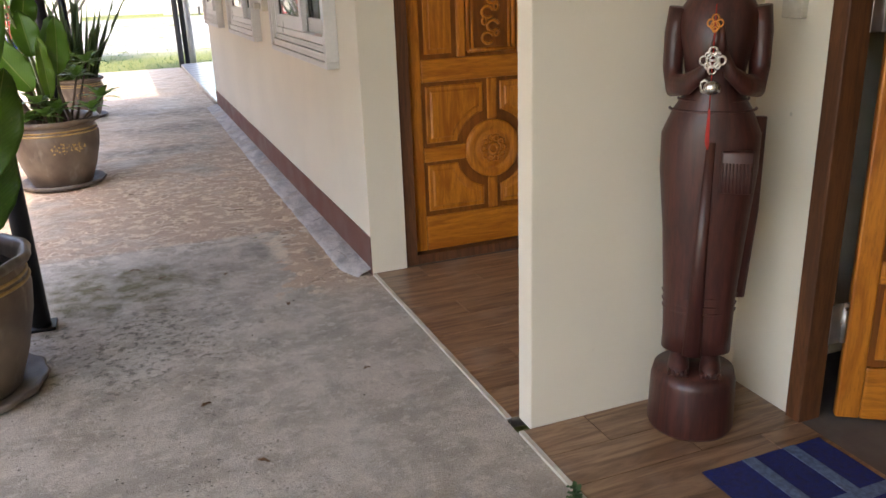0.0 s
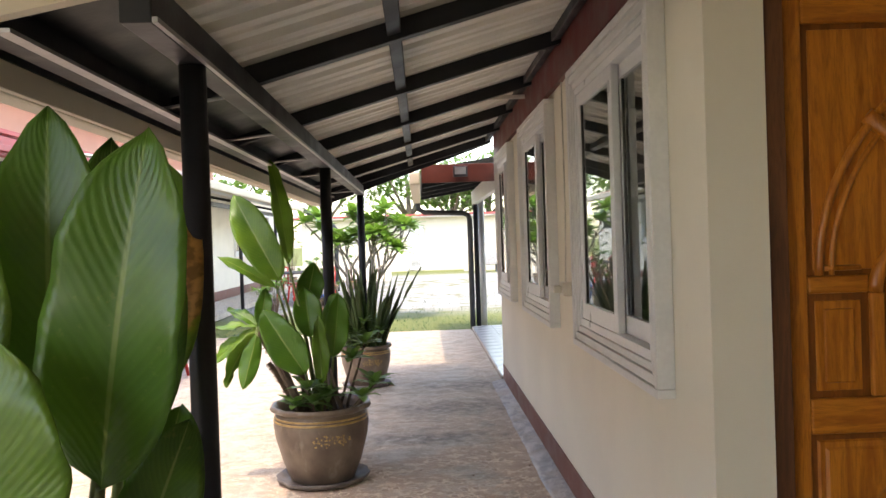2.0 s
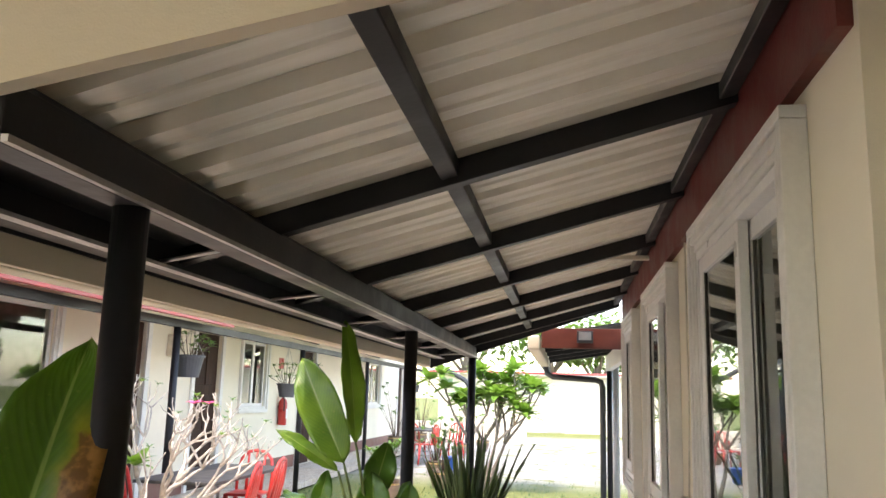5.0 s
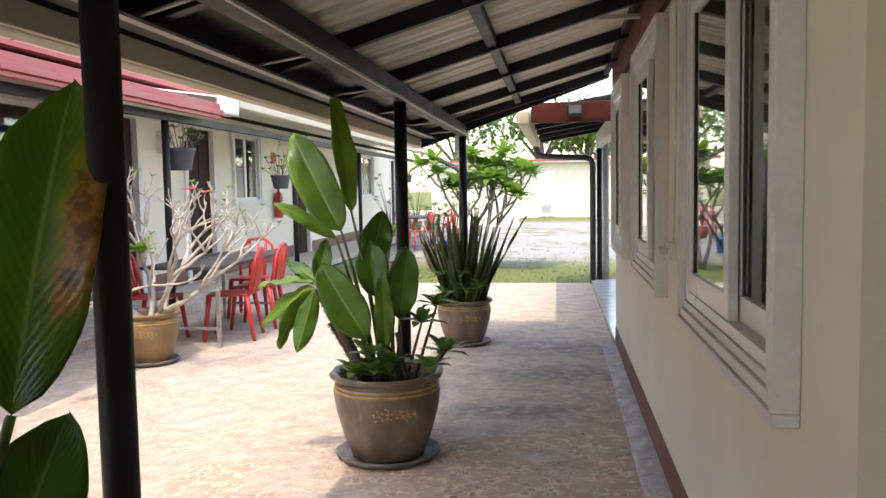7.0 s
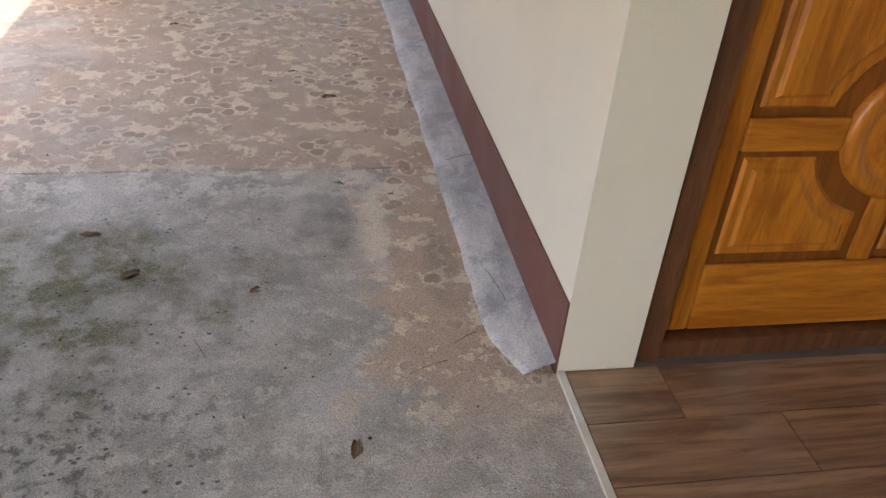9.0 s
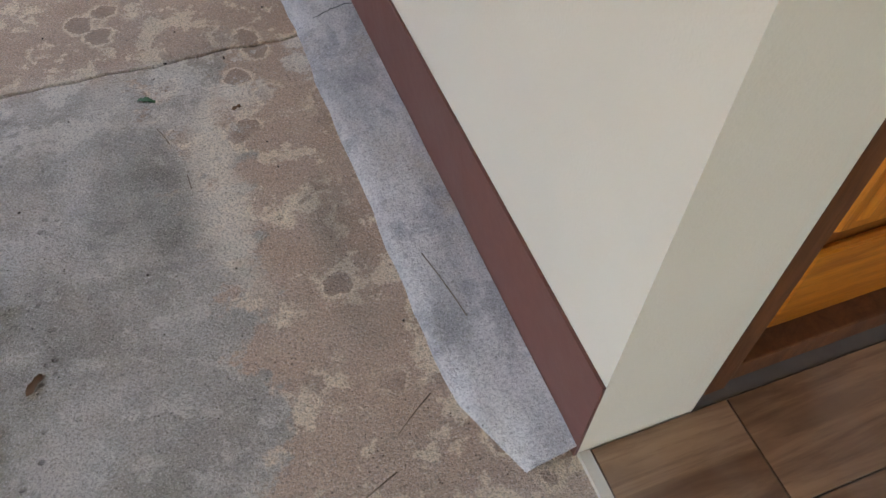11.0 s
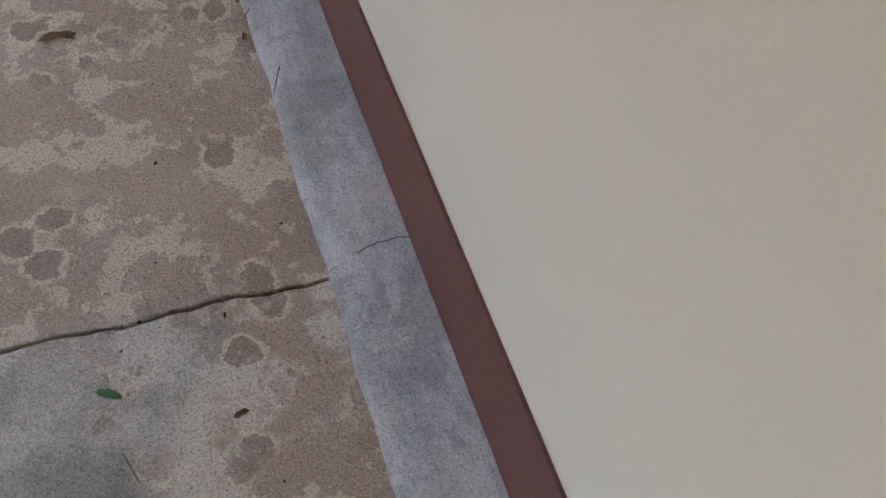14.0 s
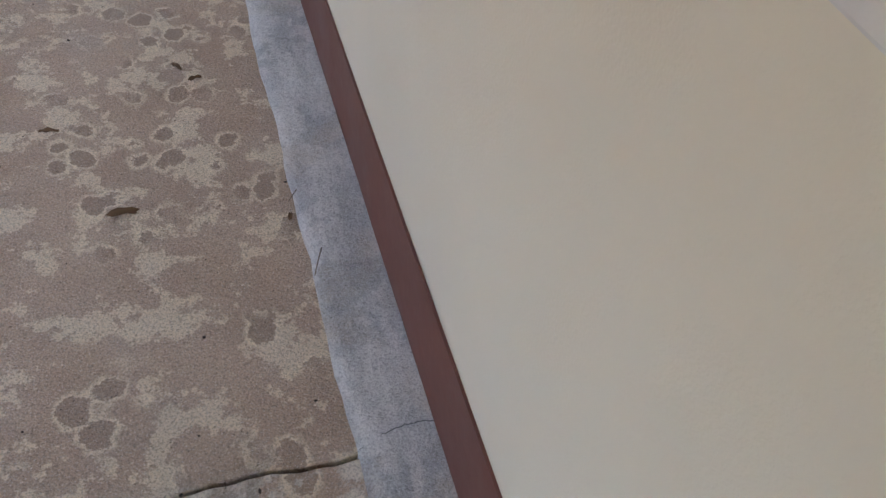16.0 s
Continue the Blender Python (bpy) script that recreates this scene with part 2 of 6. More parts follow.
def make_roof_sheet():
    n = Nodes("roof_sheet_underside", 0.5, 0.0, 0.5)
    streak = n.noise(n.mapped(n.pos, (0.5, 9, 0.5)), 3.0, 6, 0.6, 0.4)
    blot = n.noise(n.pos, 2.3, 5)
    c = n.mix(n.ramp(streak, 0.3, 0.7), (0.80, 0.76, 0.66), (0.90, 0.87, 0.79))
    c = n.mix(n.ramp(blot, 0.55, 0.75, 0, 0.35), c, (0.45, 0.41, 0.35))
    return n.done(c, streak, 0.0008)


def make_leaf(name, deep, light, blotch=None, gloss=0.32):
    n = Nodes(name, gloss, 0, 0.5)
    uv = n.t.nodes.new("ShaderNodeUVMap").outputs[0]
    s = n.t.nodes.new("ShaderNodeSeparateXYZ")
    n.link(uv, s.inputs[0])
    side = n.maths("ABSOLUTE", n.maths("SUBTRACT", s.outputs[0], 0.5))
    vein = n.t.nodes.new("ShaderNodeTexWave")
    vein.wave_type, vein.bands_direction = "BANDS", "Y"
    vein.inputs["Scale"].default_value = 6.5
    vein.inputs["Distortion"].default_value = 1.6
    skew = n.t.nodes.new("ShaderNodeCombineXYZ")
    n.link(n.maths("SUBTRACT", s.outputs[1], n.maths("MULTIPLY", side, 0.55)), skew.inputs[1])
    n.link(skew.outputs[0], vein.inputs["Vector"])
    tone = n.noise(n.obj, 5, 4)
    c = n.mix(n.ramp(tone, 0.3, 0.7), deep, light)
    c = n.mix(n.ramp(vein.outputs["Fac"], 0.6, 1.0, 0, 0.11), c, tuple(v * 1.7 for v in light))
    c = n.mix(n.ramp(n.noise(n.obj, 34, 4, 0.7), 0.60, 0.72, 0, 0.35), c, (0.30, 0.33, 0.07))
    c = n.mix(n.ramp(side, 0.012, 0.028, 0.85, 0), c, (0.28, 0.36, 0.10))
    c = n.mix(n.ramp(n.rnd(), 0.0, 1.0, 0.0, 0.3), c, tuple(v * 1.35 for v in light))
    if blotch:
        wob = n.ramp(n.noise(n.obj, 9, 4), 0.3, 0.7, -0.09, 0.09, False)
        u = n.maths("ADD", s.outputs[0], wob)
        v = n.maths("ADD", s.outputs[1], n.maths("ADD", wob, n.maths("MULTIPLY", n.maths("SUBTRACT", s.outputs[0], 0.9), -0.5)))
        halo = n.maths("MULTIPLY", n.ramp(u, 0.52, 0.74), n.maths("MULTIPLY", n.ramp(v, 0.22, 0.4), n.ramp(v, 0.8, 0.97, 1, 0)))
        c = n.mix(n.maths("MULTIPLY", halo, 0.8), c, (0.36, 0.34, 0.02))
        edge = n.maths("MULTIPLY", n.ramp(u, 0.66, 0.72), n.maths("MULTIPLY", n.ramp(v, 0.30, 0.34), n.ramp(v, 0.74, 0.78, 1, 0)))
        c = n.mix(edge, c, n.mix(n.ramp(n.noise(n.obj, 30, 3), 0.4, 0.6), blotch, (0.20, 0.075, 0.02)))
    h = n.maths("ADD", n.maths("MULTIPLY", vein.outputs["Fac"], 0.22), tone)
    n.b.inputs["Subsurface Weight"].default_value = 0.0
    tr = n.t.nodes.new("ShaderNodeBsdfTranslucent")
    n.link(n.mix(0.5, c, (0.25, 0.42, 0.04)), tr.inputs[0])
    mx = n.t.nodes.new("ShaderNodeMixShader")
    mx.inputs[0].default_value = 0.33
    n.done(c, h, 0.0025)
    n.link(n.b.outputs[0], mx.inputs[1])
    n.link(tr.outputs[0], mx.inputs[2])
    n.link(mx.outputs[0], n.t.nodes["Material Output"].inputs[0])
    return n.m


def make_glass():
    n = Nodes("window_glass", 0.01, 0, 0.5)
    n.b.inputs["Transmission Weight"].default_value = 1.0
    n.b.inputs["IOR"].default_value = 1.5
    return n.done((0.80, 0.88, 0.86))


def make_grass():
    n = Nodes("grass_ground", 0.95, 0, 0.2)
    a = n.noise(n.pos, 0.22, 6, 0.6, 0.5)
    b = n.noise(n.pos, 1.7, 6, 0.65)
    f = n.noise(n.pos, 40, 4, 0.7)
    g = n.mix(n.ramp(f, 0.3, 0.7), (0.09, 0.115, 0.035), (0.19, 0.215, 0.075))
    gravel = n.mix(n.ramp(n.cells(n.pos, 30), 0.1, 0.6), (0.50, 0.50, 0.50), (0.27, 0.26, 0.25))
    y = n.t.nodes.new("ShaderNodeSeparateXYZ")
    n.link(n.pos, y.inputs[0])
    band = n.maths("MULTIPLY", n.ramp(y.outputs[1], 12.5, 16.0), n.ramp(y.outputs[1], 30.0, 34.0, 1, 0))
    m = n.maths("MULTIPLY", n.ramp(n.maths("ADD", n.maths("MULTIPLY", b, 0.7), n.maths("MULTIPLY", a, 0.3)), 0.38, 0.50), band)
    return n.done(n.mix(m, g, gravel), n.maths("ADD", f, b), 0.02)


def make_pot():
    n = Nodes("glazed_brown_pot", 0.42, 0, 0.5)
    a = n.noise(n.obj, 5, 5)
    f = n.noise(n.obj, 60, 4, 0.7)
    c = n.mix(n.ramp(a, 0.3, 0.7), (0.105, 0.072, 0.05), (0.19, 0.14, 0.10))
    c = n.mix(n.ramp(n.noise(n.mapped(n.obj, (1, 1, 0.4)), 16, 4), 0.56, 0.7, 0, 0.5), c, (0.27, 0.23, 0.185))
    return n.done(c, f, 0.001)


def make_floor_plank():
    n = Nodes("wood_look_tile", 0.28, 0, 0.5)
    r = n.maths("MULTIPLY", n.rnd(), 53.0)
    off = n.t.nodes.new("ShaderNodeVectorMath")
    off.operation = "ADD"
    n.link(n.mapped(n.pos, (1.3, 13, 1)), off.inputs[0])
    n.link(r, off.inputs[1])
    a = n.noise(off.outputs[0], 1.6, 6, 0.62, 0.9)
    c = n.mix(n.ramp(a, 0.3, 0.7), (0.15, 0.078, 0.043), (0.40, 0.25, 0.145))
    c = n.mix(n.ramp(n.noise(off.outputs[0], 6, 4), 0.5, 0.72, 0, 0.5), c, (0.11, 0.056, 0.03))
    c = n.mix(n.ramp(n.noise(n.pos, 4, 5), 0.5, 0.75, 0, 0.3), c, (0.42, 0.36, 0.29))
    return n.done(c, a, 0.0004)


CONCRETE, FILLET = make_concrete(), make_fillet()
CREAM = make_plaster("cream_wall_paint", (0.77, 0.715, 0.585))
CREAM_OLD = make_plaster("cream_fascia_paint", (0.66, 0.58, 0.45), 0.8)
WHITE_PLASTER = make_plaster("pale_far_wall_paint", (0.66, 0.61, 0.50))
PINK = make_plaster("salmon_wall_paint", (0.62, 0.36, 0.26))
# low grey puts the dimness of the closed rooms into the wall colour
INNER = plain("room_paint_with_shade", (0.30, 0.29, 0.27), 0.8)
BROWN_BASE = plain("brown_base_paint", (0.175, 0.07, 0.053), 0.5, 0, 0.18, 5, 0.0006, 0.5, True)
RED_BOARD = plain("dark_red_board_paint", (0.13, 0.022, 0.018), 0.5, 0, 0.4, 6, 0.001)
RED_ROOF = plain("red_roof_sheet", (0.42, 0.075, 0.07), 0.45, 0, 0.25, 4)
RED_GUTTER = plain("rust_red_fascia_paint", (0.11, 0.024, 0.016), 0.45, 0, 0.3, 5)
BLACK_STEEL = plain("black_painted_steel", (0.016, 0.016, 0.018), 0.45, 0, 0.5, 5, 0.0006, 0.3)
BARE_STEEL = plain("galvanised_steel", (0.42, 0.41, 0.40), 0.45, 0.6, 0.3, 12)
GREY_PIPE = plain("dark_grey_pipe", (0.035, 0.04, 0.042), 0.4, 0, 0.4, 9)
SHEET = make_roof_sheet()
WHITE_TRIM = plain("white_window_moulding", (0.70, 0.69, 0.66), 0.5, 0, 0.1, 6, 0.0005)
WHITE_ALU = plain("white_aluminium", (0.72, 0.72, 0.71), 0.35, 0, 0.08, 7)
RUBBER = plain("black_rubber_seal", (0.02, 0.02, 0.02), 0.6)
GLASS = make_glass()
CURTAIN = plain("blue_grey_curtain", (0.10, 0.14, 0.15), 0.85, 0, 0.35, 6)
TEAK = make_wood("varnished_teak", (0.37, 0.105, 0.010), (0.60, 0.21, 0.024), 2, 0.38, 9.0, 0.08)
TEAK_H = make_wood("varnished_teak_across", (0.37, 0.105, 0.010), (0.60, 0.21, 0.024), 0, 0.38, 9.0, 0.08)
# darker copy of the teak: shade of the door grooves put into the colour
TEAK_GROOVE = make_wood("shade_darkened_teak_groove", (0.17, 0.047, 0.005), (0.27, 0.08, 0.010), 2, 0.5, 9.0, 0.0)
TEAK_DARK = make_wood("worn_brown_door_frame", (0.085, 0.032, 0.014), (0.17, 0.065, 0.026), 2, 0.5, 9.0, 0.05)
OLD_DOOR = make_wood("dark_old_door", (0.025, 0.012, 0.009), (0.05, 0.022, 0.015), 2, 0.6, 9.0, 0.0)
OLD_DOOR.node_tree.nodes["Principled BSDF"].inputs["Specular IOR Level"].default_value = 0.12
STATUE_WOOD = make_wood("dark_red_brown_carved_wood", (0.038, 0.013, 0.011), (0.088, 0.027, 0.021), 2, 0.4, 9.0, 0.05)
PLANK_TILE = make_floor_plank()
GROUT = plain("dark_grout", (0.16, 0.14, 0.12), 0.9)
WHITE_TILE = plain("white_floor_tile", (0.62, 0.64, 0.66), 0.15, 0, 0.1, 4)
GRASS = make_grass()
POT = make_pot()
POT_GOLD = plain("ochre_glaze", (0.48, 0.31, 0.11), 0.4, 0, 0.4, 20)
POT_PALE = plain("tan_glazed_pot", (0.27, 0.16, 0.075), 0.42, 0, 0.3, 6, 0.0008)
SOIL = plain("dark_soil", (0.05, 0.036, 0.025), 0.95, 0, 0.5, 30, 0.01)
SAUCER = plain("weathered_saucer", (0.14, 0.115, 0.10), 0.6, 0, 0.5, 14, 0.001)
LEAF_BIG = make_leaf("broad_leaf", (0.03, 0.098, 0.010), (0.085, 0.20, 0.02))
LEAF_BURNT = make_leaf("broad_leaf_with_scorched_edge", (0.04, 0.11, 0.01), (0.11, 0.22, 0.018), (0.50, 0.24, 0.06))
LEAF_LITE = make_leaf("young_broad_leaf", (0.065, 0.16, 0.015), (0.16, 0.29, 0.03))
LEAF_SNAKE = make_leaf("snake_plant_leaf", (0.03, 0.058, 0.022), (0.075, 0.115, 0.04))
LEAF_SMALL = make_leaf("small_leaf", (0.05, 0.12, 0.03), (0.10, 0.21, 0.05))
LEAF_TREE = make_leaf("frangipani_leaf", (0.09, 0.20, 0.03), (0.17, 0.33, 0.06))
STEM_GREEN = plain("green_leaf_stalk", (0.14, 0.19, 0.05), 0.5, 0, 0.4, 12)
STEM_BROWN = plain("thorny_brown_stem", (0.13, 0.09, 0.06), 0.8, 0, 0.4, 40, 0.004)
STEM_PALE = plain("pale_grey_branch", (0.45, 0.40, 0.34), 0.8, 0, 0.35, 20, 0.002)
BARK = plain("grey_bark", (0.22, 0.19, 0.16), 0.85, 0, 0.4, 15, 0.006)
PINK_FLOWER = plain("magenta_petal", (0.75, 0.04, 0.18), 0.5)
RED_PLASTIC = plain("red_plastic", (0.52, 0.035, 0.03), 0.35, 0, 0.15, 5)
BLUE_PLASTIC = plain("blue_plastic", (0.02, 0.12, 0.45), 0.35)
GREY_PLASTIC = plain("dark_grey_plastic", (0.06, 0.062, 0.065), 0.5)
TABLE_TOP = plain("dark_table_board", (0.045, 0.043, 0.042), 0.6)
PLASTIC_WHITE = plain("ivory_plastic", (0.66, 0.62, 0.52), 0.4)
SILVER = plain("silver_metal", (0.62, 0.60, 0.56), 0.28, 1.0, 0.3, 30)
RED_THREAD = plain("red_thread", (0.5, 0.03, 0.02), 0.7)
GOLD_THREAD = plain("orange_gold_cord", (0.7, 0.26, 0.04), 0.6)
MAT_BLUE = plain("blue_woven_cotton", (0.012, 0.025, 0.17), 0.95, 0, 0.4, 70, 0.004)
MAT_LIGHT = plain("pale_blue_woven_cotton", (0.13, 0.21, 0.37), 0.95, 0, 0.4, 70, 0.004)
STEEL_HINGE = plain("brushed_steel", (0.5, 0.49, 0.47), 0.35, 0.9, 0.2, 30)
LAMP_GLASS = plain("lamp_glass", (0.55, 0.55, 0.53), 0.2)
DEAD_LEAF = plain("dry_brown_leaf", (0.16, 0.085, 0.035), 0.8)
GREEN_BIT = plain("fresh_green_leaf", (0.06, 0.15, 0.05), 0.6)
TWIG = plain("dry_twig", (0.2, 0.15, 0.10), 0.9)


# ---- mesh helpers ----
def link_mesh(name, bm, mat, parent=None, label="", smooth=False):
    me = bpy.data.meshes.new(name)
    bm.normal_update()
    bm.to_mesh(me)
    bm.free()
    me.materials.append(mat)
    if smooth:
        me.polygons.foreach_set("use_smooth", [True] * len(me.polygons))
    ob = new(name, me)
    if parent:
        ob.parent = parent
    if label:
        ob["label"] = label
    return ob


part = link_mesh


def base(name, at=(0, 0, 0), rz=0.0, label="", category="", group="", kind=""):
    ob = new(name)
    ob.empty_display_size = 0.1
    ob.matrix_basis = pose(*at, 0, 0, rz)
    return tagged(ob, label, category, group, kind)


def add_box(bm, x0, x1, y0, y1, z0, z1, bev=0.0, m=None):
    r = bmesh.ops.create_cube(bm, size=1.0)
    vs = r["verts"]
    for v in vs:
        v.co = Vector(((x0 + x1) / 2 + v.co.x * (x1 - x0), (y0 + y1) / 2 + v.co.y * (y1 - y0), (z0 + z1) / 2 + v.co.z * (z1 - z0)))
    if bev:
        es = list({e for v in vs for e in v.link_edges})
        r = bmesh.ops.bevel(bm, geom=es, offset=bev, segments=2, affect="EDGES", profile=0.5)
        vs = list({v for f in r["faces"] for v in f.verts} | {v for v in vs if v.is_valid})
    if m is not None:
        bmesh.ops.transform(bm, matrix=m, verts=vs)
    return vs


def box(name, x, y, z, mat, parent=None, bev=0.0, label="", m=None):
    bm = bmesh.new()
    add_box(bm, *x, *y, *z, bev, m)
    return part(name, bm, mat, parent, label)


def add_lathe(bm, profile, seg=32, at=(0, 0, 0), wave=0.0, waves=0):
    rings = []
    for r, z in profile:
        ring = []
        for i in range(seg):
            a = 2 * math.pi * i / seg
            rr = r + (wave * math.cos(waves * a) if r > 0.6 * max(p[0] for p in profile) else 0)
            ring.append(bm.verts.new((at[0] + rr * math.cos(a), at[1] + rr * math.sin(a), at[2] + z)))
        rings.append(ring)
    for a, b in zip(rings, rings[1:]):
        for i in range(seg):
            j = (i + 1) % seg
            bm.faces.new((a[i], a[j], b[j], b[i]))
    return rings


def add_tube(bm, pts, radii, seg=8, cap=True):
    pts = [Vector(p) for p in pts]
    rings = []
    ref = None
    for i, p in enumerate(pts):
        d = (pts[min(i + 1, len(pts) - 1)] - pts[max(i - 1, 0)]).normalized()
        if ref is None:
            ref = d.orthogonal().normalized()
        ref = (ref - d * ref.dot(d)).normalized()
        o = d.cross(ref)
        r = radii[i] if isinstance(radii, (list, tuple)) else radii
        rings.append([bm.verts.new(p + r * (math.cos(2 * math.pi * k / seg) * ref + math.sin(2 * math.pi * k / seg) * o)) for k in range(seg)])
    for a, b in zip(rings, rings[1:]):
        for k in range(seg):
            q = (k + 1) % seg
            bm.faces.new((a[k], a[q], b[q], b[k]))
    if cap:
        bm.faces.new(rings[0][::-1])
        bm.faces.new(rings[-1])


def tube(name, pts, radii, mat, parent=None, seg=10, label=""):
    bm = bmesh.new()
    add_tube(bm, pts, radii, seg)
    return part(name, bm, mat, parent, label, True)


def add_ring(bm, c, rx, rz, thick, y, seg=28, tseg=6, a0=0.0, a1=2 * math.pi, depth=None):
    """A bead along an ellipse in a plane across y."""
    n = max(3, int(seg * (a1 - a0) / (2 * math.pi)))
    pts = [(c[0] + rx * math.cos(a0 + (a1 - a0) * i / n), y, c[1] + rz * math.sin(a0 + (a1 - a0) * i / n)) for i in range(n + 1)]
    add_tube(bm, pts, thick, tseg)


def wall_mesh(axis, a0, a1, lo, hi, z0, z1, holes):
    """A wall as one mesh: axis 'x' is a wall across x from a0 to a1 that runs in y from lo to hi; holes are (lo, hi, z0, z1)."""
    bm = bmesh.new()
    cuts = sorted({lo, hi, *[h[0] for h in holes], *[h[1] for h in holes]})

    def put(u0, u1, w0, w1):
        if axis == "x":
            add_box(bm, a0, a1, u0, u1, w0, w1)
        else:
            add_box(bm, u0, u1, a0, a1, w0, w1)

    for u0, u1 in zip(cuts, cuts[1:]):
        spans = sorted((h[2], h[3]) for h in holes if h[0] <= u0 and h[1] >= u1)
        z = z0
        for s0, s1 in spans:
            if s0 > z:
                put(u0, u1, z, s0)
            z = s1
        if z < z1:
            put(u0, u1, z, z1)
    bmesh.ops.remove_doubles(bm, verts=bm.verts, dist=0.0005)
    return bm


def structure(ob, label="", category=""):
    return tagged(ob, label, category, kind="structure")


# ---- ground and slabs ----
bm = bmesh.new()
bmesh.ops.create_grid(bm, x_segments=60, y_segments=60, size=400)
for v in bm.verts:
    v.co.z = -0.03
structure(link_mesh("ground", bm, GRASS), "patchy lawn with pale gravel behind the concrete yard", "ground")

JOINTS = [-7.0, -2.35, 0.897, 4.1, 7.3, 10.45]


def joint_y(k, x):
    """The ragged line of a joint between two slabs."""
    y = JOINTS[k]
    if 0 < k < 5:
        y += 0.008 * noise.noise(Vector((x * 2.1, k * 7.3, 0))) + 0.008 * noise.noise(Vector((x * 9, k * 3.1, 5))) + 0.005 * noise.noise(Vector((x * 27, k * 3.1, 9))) + 0.003 * noise.noise(Vector((x * 70, k * 3.1, 4))) + 0.010 * (x + 0.12 if k == 2 else 0)
    return y


pavement = structure(base("pavement"), "weathered grey and tan concrete yard with cracked joints", "pavement")
box("bedding", (-12.0, 0.0), (-7.0, 10.4), (-0.2, -0.028), SOIL, pavement)
for k in range(5):
    bm = bmesh.new()
    xs = [-12.0 + 0.5 * i for i in range(17)] + [-4.0 + 0.05 * i for i in range(1, 40)] + [-2.0 + 0.0125 * i for i in range(161)]
    rows = []
    for x in xs:
        g = 0.0032 + 0.0024 * noise.noise(Vector((x * 9, k, 2)))
        y0 = joint_y(k, x) + (g if k else 0)
        y1 = joint_y(k + 1, x) - (0.0028 + 0.0018 * noise.noise(Vector((x * 31, k, 8))) if k < 4 else 0)
        col = []
        for y, z in ((y0, -0.028), (y0, -0.003), (y0 + 0.002, 0.0), (y1 - 0.002, 0.0), (y1, -0.003), (y1, -0.028)):
            col.append(bm.verts.new((x, y, z)))
        rows.append(col)
    for a, b in zip(rows, rows[1:]):
        for i in range(5):
            bm.faces.new((a[i], b[i], b[i + 1], a[i + 1]))
    link_mesh("slab", bm, CONCRETE, pavement)

# sloping cement fillet along the foot of the wall
bm = bmesh.new()
rows = []
N = 150
for i in range(N + 1):
    y = 0.0 + 5.7 * i / N
    w = 0.115 + 0.010 * noise.noise(Vector((y * 3, 0, 1))) + 0.006 * noise.noise(Vector((y * 14, 3, 1)))
    if y < 0.12:
        w *= 0.55 + 0.45 * y / 0.12
    col = []
    for f, z in ((-1.0, -0.01), (-0.985, 0.004), (-0.8, 0.012), (-0.5, 0.020), (-0.2, 0.027), (0.0, 0.032)):
        col.append(bm.verts.new((f * w - 0.006, y, z + 0.003 * noise.noise(Vector((y * 9, f * 4, 3))))))
    rows.append(col)
for a, b in zip(rows, rows[1:]):
    for i in range(5):
        bm.faces.new((a[i], a[i + 1], b[i + 1], b[i]))
bmesh.ops.recalc_face_normals(bm, faces=bm.faces)
structure(link_mesh("kerb", bm, FILLET, None, "", True), "grey cement fillet along the foot of the wall", "kerb")
pts = [(-0.114 + 0.107 * i / 24, 0.899 + 0.014 * math.sin(i * 0.11) + 0.004 * noise.noise(Vector((i * 0.7, 3, 1))), 0.0052 + 0.0295 * min(1, i / 22)) for i in range(25)]
tagged(tube("hairline_crack", pts, 0.0008, GREY_PIPE, None, 4), "thin dark crack across the cement fillet", "crack")

# ---- own building: walls ----
W_Z = (0.89, 2.18)
WINDOWS = [(0.32, 1.68), (2.36, 3.61), (4.32, 5.42)]
holes = [(a + 0.095, b - 0.095, W_Z[0] + 0.09, W_Z[1] - 0.09) for a, b in WINDOWS]
w = structure(link_mesh("wall_east", wall_mesh("x", 0.0, 0.12, 0.0, 5.7, 0.0, 2.62, holes), CREAM), "cream painted plaster wall with three windows", "wall")
structure(box("baseboard", (-0.005, -0.0005), (0.0, 5.7), (0.0, 0.181), BROWN_BASE), "dark brown painted band at the foot of the wall", "baseboard")
structure(box("wall_return", (0.12, 0.165), (0.0, 0.12), (0.0, 2.62), CREAM), "cream plaster end of the wall beside the door", "wall")
# door wall of the alcove
structure(link_mesh("wall_alcove", wall_mesh("y", 0.0, 0.12, 1.085, 1.6, 0.0, 2.62, []), CREAM), "cream plaster wall beside the carved door", "wall")
structure(box("wall_alcove_head", (0.1655, 1.0845), (0.0, 0.12), (2.11, 2.62), CREAM), "cream plaster above the carved door", "wall")
structure(box("wall_alcove_side", (1.3, 1.42), (-1.38, -0.0005), (0.0, 2.62), CREAM), "cream plaster wall closing the alcove", "wall")
structure(box("wall_partition", (0.04, 1.4195), (-1.46, -1.3805), (0.0, 2.62), CREAM, None, 0.004), "cream plaster partition between two entrances", "wall")
structure(link_mesh("wall_porch", wall_mesh("x", 0.77, 0.89, -6.0, -1.4605, 0.0, 2.62, [(-2.66, -1.71, 0.0, 2.08)]), CREAM), "cream plaster wall of the second entrance", "wall")
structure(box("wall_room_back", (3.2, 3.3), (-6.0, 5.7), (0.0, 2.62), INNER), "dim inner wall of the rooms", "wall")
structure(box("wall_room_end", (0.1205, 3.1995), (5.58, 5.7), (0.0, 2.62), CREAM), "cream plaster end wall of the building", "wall")
